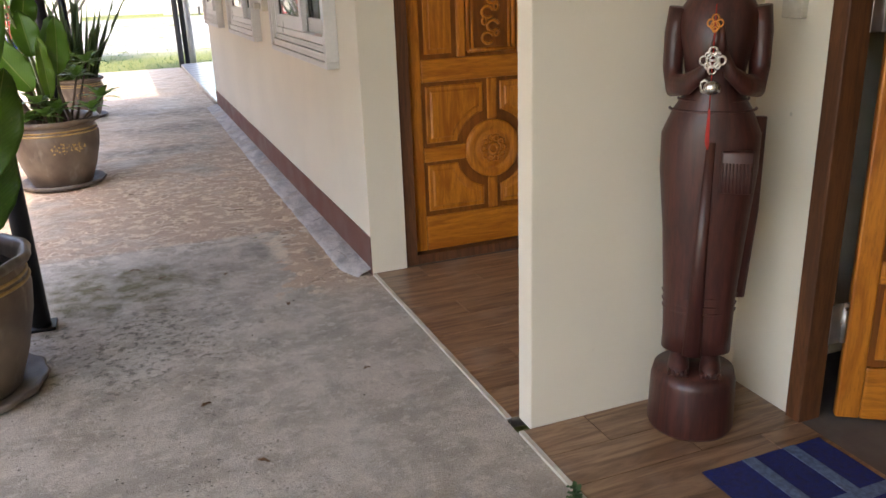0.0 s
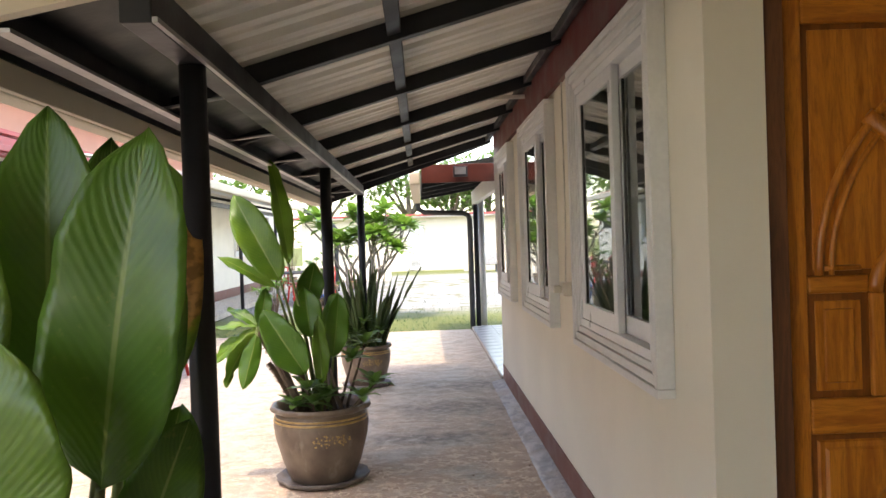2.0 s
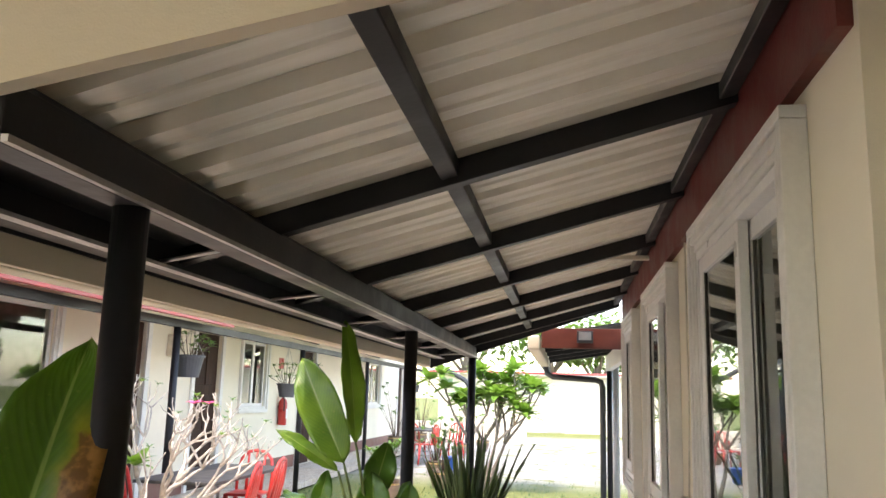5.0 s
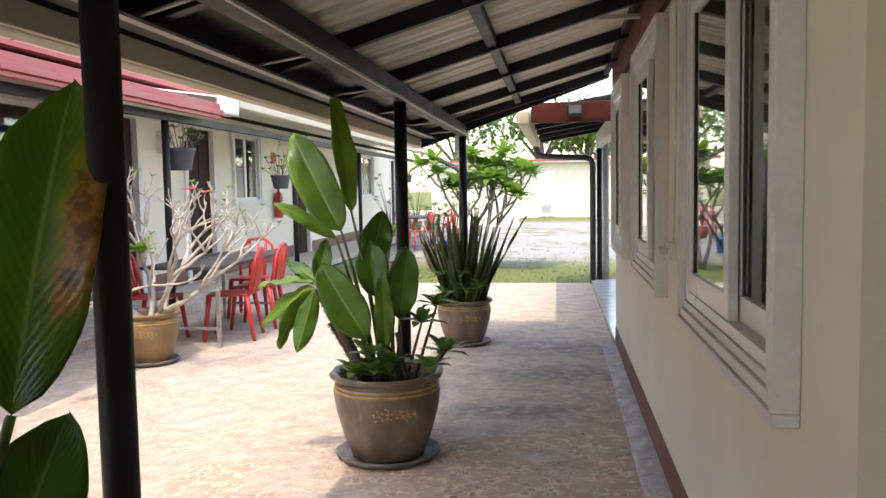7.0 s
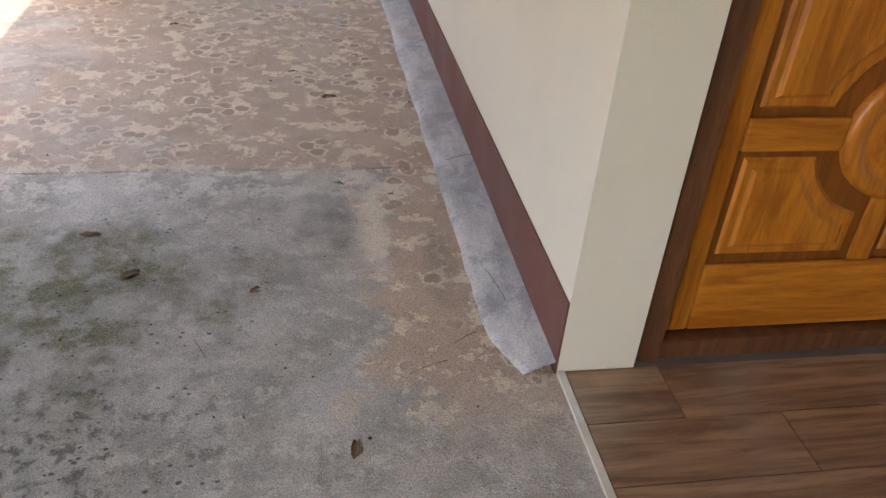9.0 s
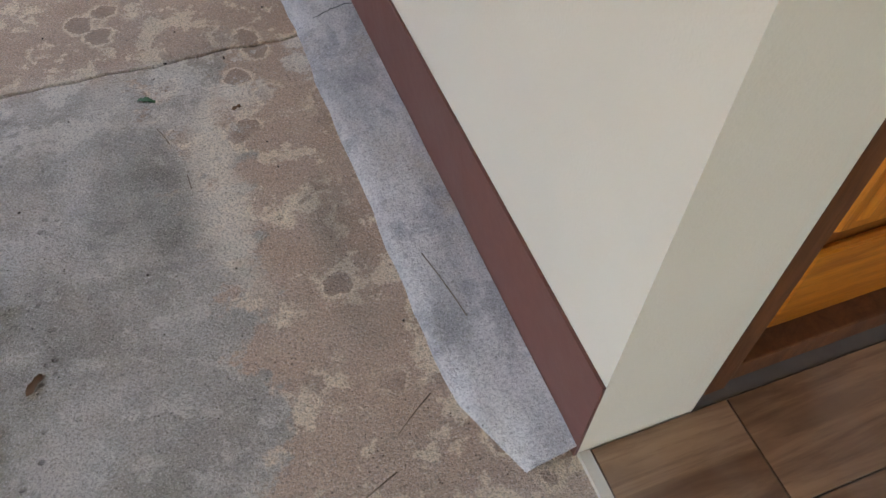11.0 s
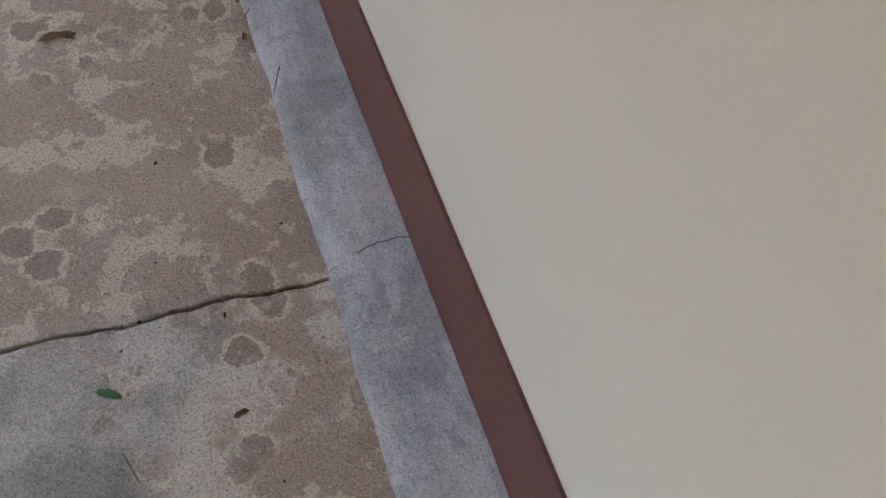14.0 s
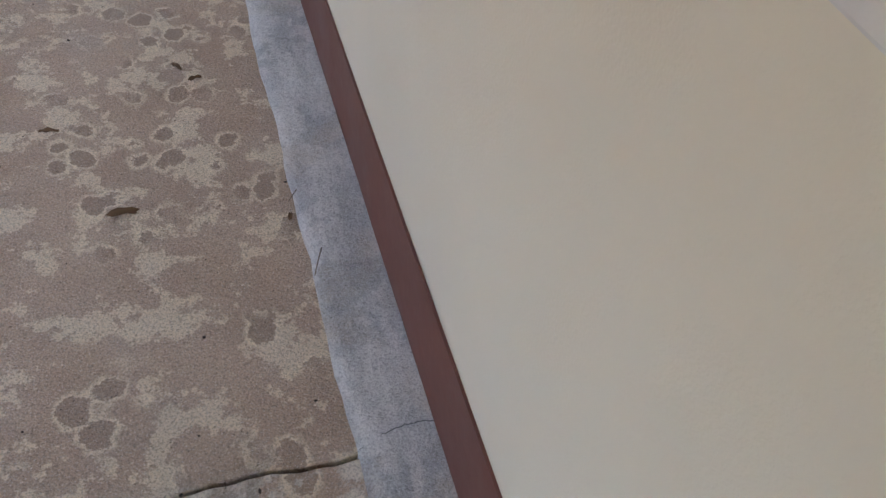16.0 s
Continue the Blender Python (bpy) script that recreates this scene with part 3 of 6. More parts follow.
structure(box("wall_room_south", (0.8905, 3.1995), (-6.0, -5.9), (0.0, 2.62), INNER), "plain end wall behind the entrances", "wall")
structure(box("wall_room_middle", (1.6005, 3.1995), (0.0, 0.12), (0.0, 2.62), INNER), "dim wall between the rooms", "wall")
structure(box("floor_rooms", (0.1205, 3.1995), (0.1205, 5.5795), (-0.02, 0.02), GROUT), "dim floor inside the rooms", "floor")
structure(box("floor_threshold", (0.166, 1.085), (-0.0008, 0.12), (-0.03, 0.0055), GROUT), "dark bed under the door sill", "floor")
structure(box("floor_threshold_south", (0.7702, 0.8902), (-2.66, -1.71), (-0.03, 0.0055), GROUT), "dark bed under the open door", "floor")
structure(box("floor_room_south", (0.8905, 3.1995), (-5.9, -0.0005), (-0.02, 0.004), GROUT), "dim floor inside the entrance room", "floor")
structure(box("ceiling", (0.0, 3.3), (-6.0, 5.7), (2.6205, 2.70), CREAM_OLD), "plain cream ceiling over the rooms and entrances", "ceiling")
# red fascia board under the roof
structure(box("trim_red_board", (-0.03, -0.001), (0.02, 5.7), (2.215, 2.455), RED_BOARD), "dark red painted board between wall and roof", "trim")


def window_unit(name, y0, y1, label):
    """A sliding two-light window with a stepped white surround, set in the wall at x = 0."""
    z0, z1 = W_Z
    ob = structure(base(name, (0, y0, z0)), label, "window")
    L, H = y1 - y0, z1 - z0
    steps = ((0.0, 0.03, 0.06), (0.03, 0.05, 0.05), (0.05, 0.068, 0.055), (0.068, 0.086, 0.044), (0.086, 0.099, 0.048))
    for a, b, d in steps:
        bm = bmesh.new()
        add_box(bm, -d, -0.0005, a, L - a, a, b - 0.0006, 0.003)
        add_box(bm, -d, -0.0005, a, L - a, H - b + 0.0006, H - a, 0.003)
        add_box(bm, -d, -0.0005, a, b - 0.0006, b, H - b, 0.003)
        add_box(bm, -d, -0.0005, L - b + 0.0006, L - a, b, H - b, 0.003)
        part("moulding", bm, WHITE_TRIM, ob)
    i = 0.10
    bm = bmesh.new()
    for q in ((-0.041, 0.06, i, i + 0.03, i, H - i), (-0.041, 0.06, L - i - 0.03, L - i, i, H - i), (-0.041, 0.06, i + 0.03, L - i - 0.03, i, i + 0.035), (-0.041, 0.06, i + 0.03, L - i - 0.03, H - i - 0.03, H - i)):
        add_box(bm, *q, 0.002)
    part("window_frame", bm, WHITE_ALU, ob)
    mid = L * 0.44
    for k, (a, b, x) in enumerate(((i + 0.03, mid + 0.035, -0.002), (mid - 0.035, L - i - 0.03, -0.036))):
        za, zb = i + 0.036, H - i - 0.031
        s = new("sash")
        s.parent = ob
        bm = bmesh.new()
        add_box(bm, x, x + 0.028, a, a + 0.062, za, zb, 0.002)
        add_box(bm, x, x + 0.028, b - 0.062, b, za, zb, 0.002)
        add_box(bm, x, x + 0.028, a + 0.062, b - 0.062, za, za + 0.07, 0.002)
        add_box(bm, x, x + 0.028, a + 0.062, b - 0.062, zb - 0.055, zb, 0.002)
        part("sash_frame", bm, WHITE_ALU, s)
        bm = bmesh.new()
        add_box(bm, x + 0.006, x + 0.022, a + 0.0625, a + 0.068, za + 0.0705, zb - 0.056)
        add_box(bm, x + 0.006, x + 0.022, b - 0.068, b - 0.0625, za + 0.0705, zb - 0.056)
        part("seal", bm, RUBBER, s)
        g = box("pane", (x + 0.011, x + 0.016), (a + 0.0682, b - 0.0682), (za + 0.0708, zb - 0.0562), GLASS, s)
        g.visible_shadow = False
    return ob


for k, (a, b) in enumerate(WINDOWS):
    window_unit("window_%d" % (k + 1), a, b, "white framed sliding window with stepped white surround")
    bm = bmesh.new()
    ya, yb = a + 0.12, a + (b - a) * 0.47
    cols = []
    for i in range(61):
        y = ya + (yb - ya) * i / 60
        x = 0.17 + 0.03 * math.sin(i * 1.05) + 0.008 * math.sin(i * 0.37)
        cols.append((bm.verts.new((x, y, 0.021)), bm.verts.new((x + 0.01 * math.sin(i), y, 2.4))))
    for p, q in zip(cols, cols[1:]):
        bm.faces.new((p[0], q[0], q[1], p[1]))
    tagged(link_mesh("curtain", bm, CURTAIN, None, "", True), "dark blue-grey pleated curtain behind the window", "curtain", "curtains")
    rail = tagged(tube("curtain_rail", [(0.17, a + 0.05, 2.41), (0.17, b - 0.05, 2.41)], 0.012, WHITE_ALU), "thin white curtain rail over the window", "curtain rail", "curtain rails")

# ---- lean-to roof over the walk ----
RY = [0.85, 1.92, 3.0, 4.05, 5.06, 5.98]
SL = 0.286
def under(x):
    """Height of the rafters' lower side."""
    return 2.386 + SL * x


def sloped(name, x0, x1, y0, y1, lift, h, mat, parent, bev=0.003, label=""):
    bm = bmesh.new()
    vs = []
    for x in (x0, x1):
        for y in (y0, y1):
            for z in (lift, lift + h):
                vs.append(bm.verts.new((x, y, under(x) + z)))
    bmesh.ops.convex_hull(bm, input=bm.verts)
    if bev:
        bmesh.ops.bevel(bm, geom=bm.edges[:], offset=bev, segments=1, affect="EDGES")
    return part(name, bm, mat, parent, label)


roof = structure(base("roof_frame", (0, 0, 0)), "black steel lean-to roof frame over the walk", "roof frame")
for y in RY:
    sloped("rafter", -1.665, -0.032, y - 0.025, y + 0.025, 0.0, 0.075, BLACK_STEEL, roof)
for a, b in zip([-0.25] + RY, RY):
    sloped("purlin", -0.87, -0.82, a + 0.026, b - 0.026, 0.02, 0.05, BLACK_STEEL, roof)
    sloped("wall_plate", -0.085, -0.035, a + 0.026, b - 0.026, 0.02, 0.05, BLACK_STEEL, roof)
box("beam", (-1.405, -1.335), (-0.392, 6.2), (1.892, 1.992), BLACK_STEEL, roof, 0.004)
# pale steel puts the light caught by the beam's lower lip into colour
box("lit_beam_lip", (-1.3345, -1.322), (-0.392, 6.2), (1.892, 1.904), BARE_STEEL, roof)
box("outer_beam", (-1.73, -1.67), (-0.392, 6.2), (1.878, 1.962), BLACK_STEEL, roof, 0.004)
box("outer_lip", (-1.6695, -1.635), (-0.392, 6.2), (1.878, 1.888), BARE_STEEL, roof)
# added black sheets stand in for the shaded roof underside between the beams
for a, b in zip([-0.385] + RY, RY):
    sloped("eave_shade_board", -1.664, -1.41, a + 0.027, b - 0.027, 0.045, 0.012, BLACK_STEEL, roof, 0)
# black strip added above the fascia to darken it and keep sky out
box("eave_gap_strip", (-1.80, -1.776), (-0.385, 6.2), (1.8825, 1.943), BLACK_STEEL, roof)
for y in RY:
    box("cleat", (-1.395, -1.345), (y - 0.022, y + 0.022), (1.9925, under(-1.345) + 0.02), BLACK_STEEL, roof)
for y in (0.54, 1.45, 2.5, 3.55, 4.55, 5.55):
    tube("tie_rod", [(-1.69, y + 0.2, 1.9), (-1.395, y, 1.9)], 0.006, BARE_STEEL, roof, 6)
bm = bmesh.new()
vs = [bm.verts.new(p) for p in ((-1.77, 6.1, 1.79), (-0.03, 6.1, 2.385), (-0.03, 6.1, 2.45), (-1.77, 6.1, 1.955))]
f = bm.faces.new(vs)
r = bmesh.ops.extrude_face_region(bm, geom=[f])
bmesh.ops.translate(bm, vec=(0, 0.03, 0), verts=[v for v in r["geom"] if isinstance(v, bmesh.types.BMVert)])
bmesh.ops.recalc_face_normals(bm, faces=bm.faces)
part("end_board", bm, BLACK_STEEL, roof)
for y in (0.04, 3.045, 6.06):
    tube("post", [(-1.37, y, 0.012), (-1.37, y, 1.893)], 0.036, BLACK_STEEL, roof, 20)
    box("base_plate", (-1.425, -1.315), (y - 0.055, y + 0.055), (0.001, 0.013), BLACK_STEEL, roof, 0.002)

# ribbed sheet, ribs down the slope
bm = bmesh.new()
prof = []
y = -0.39
while y < 6.1:
    prof += [(y, 0.0), (y + 0.06, 0.0), (y + 0.068, 0.009), (y + 0.088, 0.009), (y + 0.096, 0.0), (y + 0.155, 0.0), (y + 0.165, 0.042), (y + 0.24, 0.042)]
    y += 0.25
rows = []
for x in (-1.84, -1.4, -0.7, -0.002):
    rows.append([bm.verts.new((x, yy, under(x) + 0.078 + z)) for yy, z in prof])
for a, b in zip(rows, rows[1:]):
    for i in range(len(prof) - 1):
        bm.faces.new((a[i], a[i + 1], b[i + 1], b[i]))
geo = bmesh.ops.extrude_face_region(bm, geom=bm.faces[:])
bmesh.ops.translate(bm, vec=(0, 0, 0.0015), verts=[v for v in geo["geom"] if isinstance(v, bmesh.types.BMVert)])
bmesh.ops.recalc_face_normals(bm, faces=bm.faces)
structure(link_mesh("roof_sheet", bm, SHEET), "weathered beige ribbed metal roofing seen from below", "roof")
structure(box("fascia", (-1.80, -1.78), (-0.385, 6.3), (1.81, 1.882), CREAM_OLD, None, 0.003), "cream painted fascia along the low eave", "fascia")
structure(box("roof_gutter", (-1.88, -1.8015), (-0.385, 6.35), (1.805, 1.895), CREAM_OLD, None, 0.012), "cream rain gutter along the low eave", "gutter")
# cream barge board at the near end, and the partly added entrance roof behind it
bm = bmesh.new()
for x in (-1.80, -0.0005):
    for y in (-0.43, -0.395):
        for z in (1.888 + 0.2 * (x + 1.71), under(x) + 0.17):
            bm.verts.new((x, y, z))
bmesh.ops.convex_hull(bm, input=bm.verts)
structure(link_mesh("barge_board", bm, CREAM_OLD), "cream painted barge board at the end of the roof", "barge board")
# outer part of this soffit is added width that shades the entrances
structure(box("porch_ceiling", (-3.2, -0.0005), (-7.0, -0.4305), (2.56, 2.62), CREAM_OLD), "cream soffit over the entrances, extended unseen to darken them", "ceiling")
structure(box("porch_ceiling_inner", (0.0, 1.3), (-1.38, -0.0005), (2.56, 2.6195), CREAM_OLD), "cream soffit of the alcove", "ceiling")
# wall never in view, added to cut the yard light on the entrances
structure(box("wall_south_end", (-3.2, 0.7695), (-6.15, -6.02), (0.0, 2.559), CREAM), "unseen plain wall added behind to darken the entrances", "wall")
# added slab, out of view: keeps sun from leaking past the barge board
structure(box("porch_roof", (-3.2, -0.001), (-7.0, 0.3), (2.69, 2.74), CREAM_OLD), "unseen roof slab added to block sun over the entrances", "roof")
structure(box("neighbour_roof_edge", (-2.45, -1.93), (-1.2, 0.40), (2.06, 2.18), CREAM_OLD, None, 0.01), "cream gutter end of the next roof", "gutter")


# ---- entrances: tiles, doors, statue ----
def plank_mesh(L, Wd):
    bm = bmesh.new()
    add_box(bm, 0.0015, L - 0.0015, 0.0015, Wd - 0.0015, 0.0, 0.008)
    me = bpy.data.meshes.new("tile")
    bm.to_mesh(me)
    bm.free()
    me.materials.append(PLANK_TILE)
    return me


def plank_floor(name, x0, x1, y0, y1, label):
    fl = structure(base(name, (0, 0, 0)), label, "floor")
    box("grout_bed", (x0, x1), (y0, y1), (-0.03, 0.0045), GROUT, fl)
    Wd, L, cache = 0.15, 0.6, {}
    j, y = 0, y1
    while y - y0 > 0.02:
        w_ = min(Wd, y - y0)
        x = x0 + 0.012 - (0.4, 0.2, 0.0)[j % 3]
        while x < x1 - 0.01:
            a, b = max(x, x0 + 0.012), min(x + L, x1)
            if b - a > 0.02:
                key = (round(b - a, 3), round(w_, 3))
                if key not in cache:
                    cache[key] = plank_mesh(*key)
                t = new("tile", cache[key])
                t.location = (a, y - w_, 0.0)
                t.parent = fl
            x += L
        y -= Wd
        j += 1
    box("edge_strip", (x0 - 0.004, x0 + 0.011), (y0, y1), (-0.02, 0.0085), PLASTIC_WHITE, fl)
    return fl


plank_floor("floor_alcove", 0.004, 1.3, -1.38, -0.001, "wood-look plank tiles on the alcove floor")
plank_floor("floor_porch", 0.004, 0.77, -5.0, -1.461, "wood-look plank tiles at the second entrance")


def carved_door(name, width, height, label):
    """A teak door leaf in the plane y = 0 facing -y, its lower left corner at the origin."""
    d = base(name, (0, 0, 0), 0, label, "door")
    cx = width / 2
    # dark core paints the shade seen between the raised parts
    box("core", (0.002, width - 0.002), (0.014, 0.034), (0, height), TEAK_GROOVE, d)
    sw = 0.065

    def slab(nm, x0, x1, z0, z1, mat, y0=0.0, bev=0.006):
        return box(nm, (x0, x1), (y0, 0.0135), (z0, z1), mat, d, bev)

    slab("stile", 0, sw, 0, height, TEAK)
    slab("stile", width - sw, width, 0, height, TEAK)
    slab("bottom_rail", sw + 0.001, width - sw - 0.001, 0, 0.165, TEAK_H)
    slab("middle_rail", sw + 0.001, width - sw - 0.001, 0.775, 0.875, TEAK_H)
    slab("top_rail", sw + 0.001, width - sw - 0.001, height - 0.09, height, TEAK_H)
    # lower four panels round a rosette
    rz, R = 0.452, 0.135
    slab("muntin", cx - 0.024, cx + 0.024, 0.166, rz - R, TEAK)
    slab("muntin", cx - 0.024, cx + 0.024, rz + R, 0.774, TEAK)
    for s in (0, 1):
        a, b = (sw + 0.001, cx - R) if s == 0 else (cx + R, width - sw - 0.001)
        slab("cross_rail", a, b, rz - 0.034, rz + 0.034, TEAK_H)
        for z0, z1 in ((0.185, rz - 0.05), (rz + 0.05, 0.757)):
            p0, p1 = (sw + 0.02, cx - 0.042) if s == 0 else (cx + 0.042, width - sw - 0.02)
            bm = bmesh.new()
            # raised field whose corner follows the rosette
            c = Vector((cx, rz))
            Rn = R + 0.045
            pts = []
            for X, Z in ((p0, z0), (p1, z0), (p1, z1), (p0, z1)):
                inner_x = abs(X - cx) < 0.1
                inner_z = abs(Z - rz) < 0.1
                if inner_x and inner_z:
                    ax = math.acos(max(-1, min(1, abs(X - cx) / Rn)))
                    az = math.asin(max(-1, min(1, abs(Z - rz) / Rn)))
                    seq = [az + (ax - az) * i / 8 for i in range(9)]
                    sx, sz = (1 if X > cx else -1), (1 if Z > rz else -1)
                    arc = [(cx + sx * Rn * math.cos(q), rz + sz * Rn * math.sin(q)) for q in seq]
                    last = pts[-1] if pts else None
                    nxt_is_vertical = last is not None and abs(last[0] - X) < abs(last[1] - Z)
                    if last is None:
                        nxt_is_vertical = True
                    d0 = abs(arc[0][0] - (last[0] if last else arc[0][0])) + abs(arc[0][1] - (last[1] if last else z1))
                    d1 = abs(arc[-1][0] - (last[0] if last else arc[-1][0])) + abs(arc[-1][1] - (last[1] if last else z1))
                    pts += arc if d0 <= d1 else arc[::-1]
                else:
                    pts.append((X, Z))
            face = bm.faces.new([bm.verts.new((x, 0.0135, z)) for x, z in pts])
            bm.normal_update()
            if face.normal.y > 0:
                face.normal_flip()
            bmesh.ops.inset_individual(bm, faces=[face], thickness=0.008, depth=0.006)
            bmesh.ops.inset_individual(bm, faces=[face], thickness=0.02, depth=0.0)
            bmesh.ops.inset_individual(bm, faces=[face], thickness=0.012, depth=0.006)
            part("panel", bm, TEAK, d)
    bm = bmesh.new()
    rings = [(R, 0.0), (R, -0.003), (R - 0.01, -0.008), (R - 0.03, -0.008), (R - 0.042, 0.002), (R - 0.052, 0.002), (R - 0.06, -0.004), (0.0005, -0.004)]
    prev = None
    for r, y in rings:
        ring = [bm.verts.new((cx + r * math.cos(2 * math.pi * i / 40), 0.0128 + y - 0.0128 if y else 0.0134, rz + r * math.sin(2 * math.pi * i / 40))) for i in range(40)]
        if prev:
            for i in range(40):
                bm.faces.new((prev[i], prev[(i + 1) % 40], ring[(i + 1) % 40], ring[i]))
        prev = ring
    bmesh.ops.recalc_face_normals(bm, faces=bm.faces)
    part("rosette", bm, TEAK, d, "", True)
    bm = bmesh.new()
    add_ring(bm, (cx, rz), 0.022, 0.022, 0.009, -0.005, 20)
    for i in range(10):
        a = 2 * math.pi * i / 10
        add_ring(bm, (cx + 0.05 * math.cos(a), rz + 0.05 * math.sin(a)), 0.013, 0.013, 0.0055, -0.005, 10)
    part("carving", bm, TEAK, d, "carved flower of varnished teak", True)
    slab("top_field", sw + 0.02, width - sw - 0.02, 1.23, height - 0.105, TEAK, 0.0085, 0.002)
    # small side panels and carved arch of the upper half
    zt = 1.165
    for s in (0, 1):
        x0, x1 = (sw + 0.001, cx - 0.17) if s == 0 else (cx + 0.17, width - sw - 0.001)
        slab("side_rail", x0, x1, zt, zt + 0.05, TEAK_H)
        bm = bmesh.new()
        q0, q1 = (sw + 0.022, cx - 0.19) if s == 0 else (cx + 0.19, width - sw - 0.022)
        add_box(bm, q0, q1, 0.008, 0.0134, 0.895, zt - 0.02, 0.002)
        add_box(bm, q0 + 0.022, q1 - 0.022, 0.001, 0.0078, 0.917, zt - 0.042, 0.004)
        part("panel", bm, TEAK, d)
        px = cx - 0.148 if s == 0 else cx + 0.148
        slab("pilaster", px - 0.02, px + 0.02, 0.876, zt, TEAK, -0.006)
    bm = bmesh.new()
    for r, th in ((0.148, 0.021), (0.112, 0.010), (0.09, 0.007)):
        add_ring(bm, (cx, zt), r, r * 1.0, th, 0.008, 40, 8, 0, math.pi)
        if r < 0.14:
            for sgn in (-1, 1):
                add_tube(bm, [(cx + sgn * r, 0.008, 0.9), (cx + sgn * r, 0.008, zt)], th, 8)
            add_tube(bm, [(cx - r, 0.008, 0.9), (cx + r, 0.008, 0.9)], th, 8)
    part("arch", bm, TEAK, d, "", True)
    bm = bmesh.new()
    for i, z in enumerate((0.95, 1.0, 1.06, 1.12, 1.18, 1.22)):
        s = 1 if i % 2 else -1
        add_ring(bm, (cx + s * 0.013, z), 0.028, 0.024, 0.0075, 0.008, 18, 6, 0.3, 5.6)
        add_ring(bm, (cx - s * 0.028, z + 0.022), 0.012, 0.014, 0.006, 0.008, 12)
    part("carving", bm, TEAK, d, "carved scrolls of varnished teak", True)
    # sweeping arcs of the top half
    bm = bmesh.new()

    def bead(pts, th):
        add_tube(bm, [(x, 0.006, z) for x, z in pts], th, 8)

    def arc(c, r, a0, a1, n=22, ry=None):
        return [(c[0] + r * math.cos(a0 + (a1 - a0) * i / n), c[1] + (ry or r) * math.sin(a0 + (a1 - a0) * i / n)) for i in range(n + 1)]

    bead(arc((width - 0.03, zt + 0.05), width - 0.13, math.pi, math.pi / 2 + 0.12, 26, 0.66), 0.013)
    bead(arc((width - 0.03, zt + 0.05), width - 0.165, math.pi, math.pi / 2 + 0.12, 26, 0.61), 0.008)
    bead(arc((width + 0.06, zt + 0.08), 0.44, math.pi * 0.93, math.pi * 0.53, 18, 0.36), 0.02)
    bead(arc((width + 0.06, zt + 0.08), 0.39, math.pi * 0.93, math.pi * 0.53, 18, 0.30), 0.009)
    bead([(0.245, 1.655), (0.48, 1.46)], 0.024)
    bead([(0.285, 1.675), (0.50, 1.49)], 0.009)
    bead([(0.10, zt + 0.07), (cx - 0.19, zt + 0.07)], 0.008)
    part("top_arcs", bm, TEAK, d, "sweeping carved arcs of varnished teak", True)
    return d


dr = carved_door("door_1", 0.812, 2.0, "carved varnished teak door, closed, with rosette and arch")
dr["kind"] = "structure"
dr.location = (0.225, 0.05, 0.056)
fr = structure(base("door_frame", (0.165, 0.0, 0.0)), "worn brown wooden door frame", "door frame")
box("jamb", (0.001, 0.058), (0.012, 0.11), (0.008, 2.109), TEAK_DARK, fr, 0.003)
box("jamb", (0.875, 0.919), (0.012, 0.11), (0.008, 2.109), TEAK_DARK, fr, 0.003)
box("head", (0.0585, 0.8745), (0.012, 0.11), (2.059, 2.1085), TEAK_DARK, fr, 0.003)
box("sill", (0.0585, 0.8745), (0.02, 0.11), (0.006, 0.052), TEAK_DARK, fr, 0.003)

dr2 = carved_door("door_2", 0.84, 2.02, "varnished teak door standing open into the room")
dr2["kind"] = "structure"
dr2.matrix_basis = pose(0.86, -1.795, 0.02, 0, 0, -35)
fr2 = structure(base("door_frame_south", (0.76, 0.12, 0)), "worn brown wooden frame of the open door", "door frame")
box("jamb", (-0.005, 0.075), (-1.885, -1.8305), (0.008, 2.08), TEAK_DARK, fr2, 0.004)
box("jamb", (-0.005, 0.115), (-2.779, -2.73), (0.008, 2.08), TEAK_DARK, fr2, 0.004)
box("head", (-0.005, 0.115), (-2.7295, -1.9255), (2.035, 2.0795), TEAK_DARK, fr2, 0.004)
for z in (0.32, 1.17, 1.75):
    h = tagged(base("hinge", (0.85, -1.785, z)), "brushed steel butt hinge on the open door", "hinge", "door hinges")
    box("plate", (-0.045, -0.002), (-0.0035, -0.0005), (-0.06, 0.06), STEEL_HINGE, h, 0.001)
    box("plate", (0.006, 0.05), (-0.004, -0.001), (-0.06, 0.06), STEEL_HINGE, h, 0.001)
    tube("knuckle", [(0.002, -0.006, -0.06), (0.002, -0.006, 0.06)], 0.007, STEEL_HINGE, h, 10)


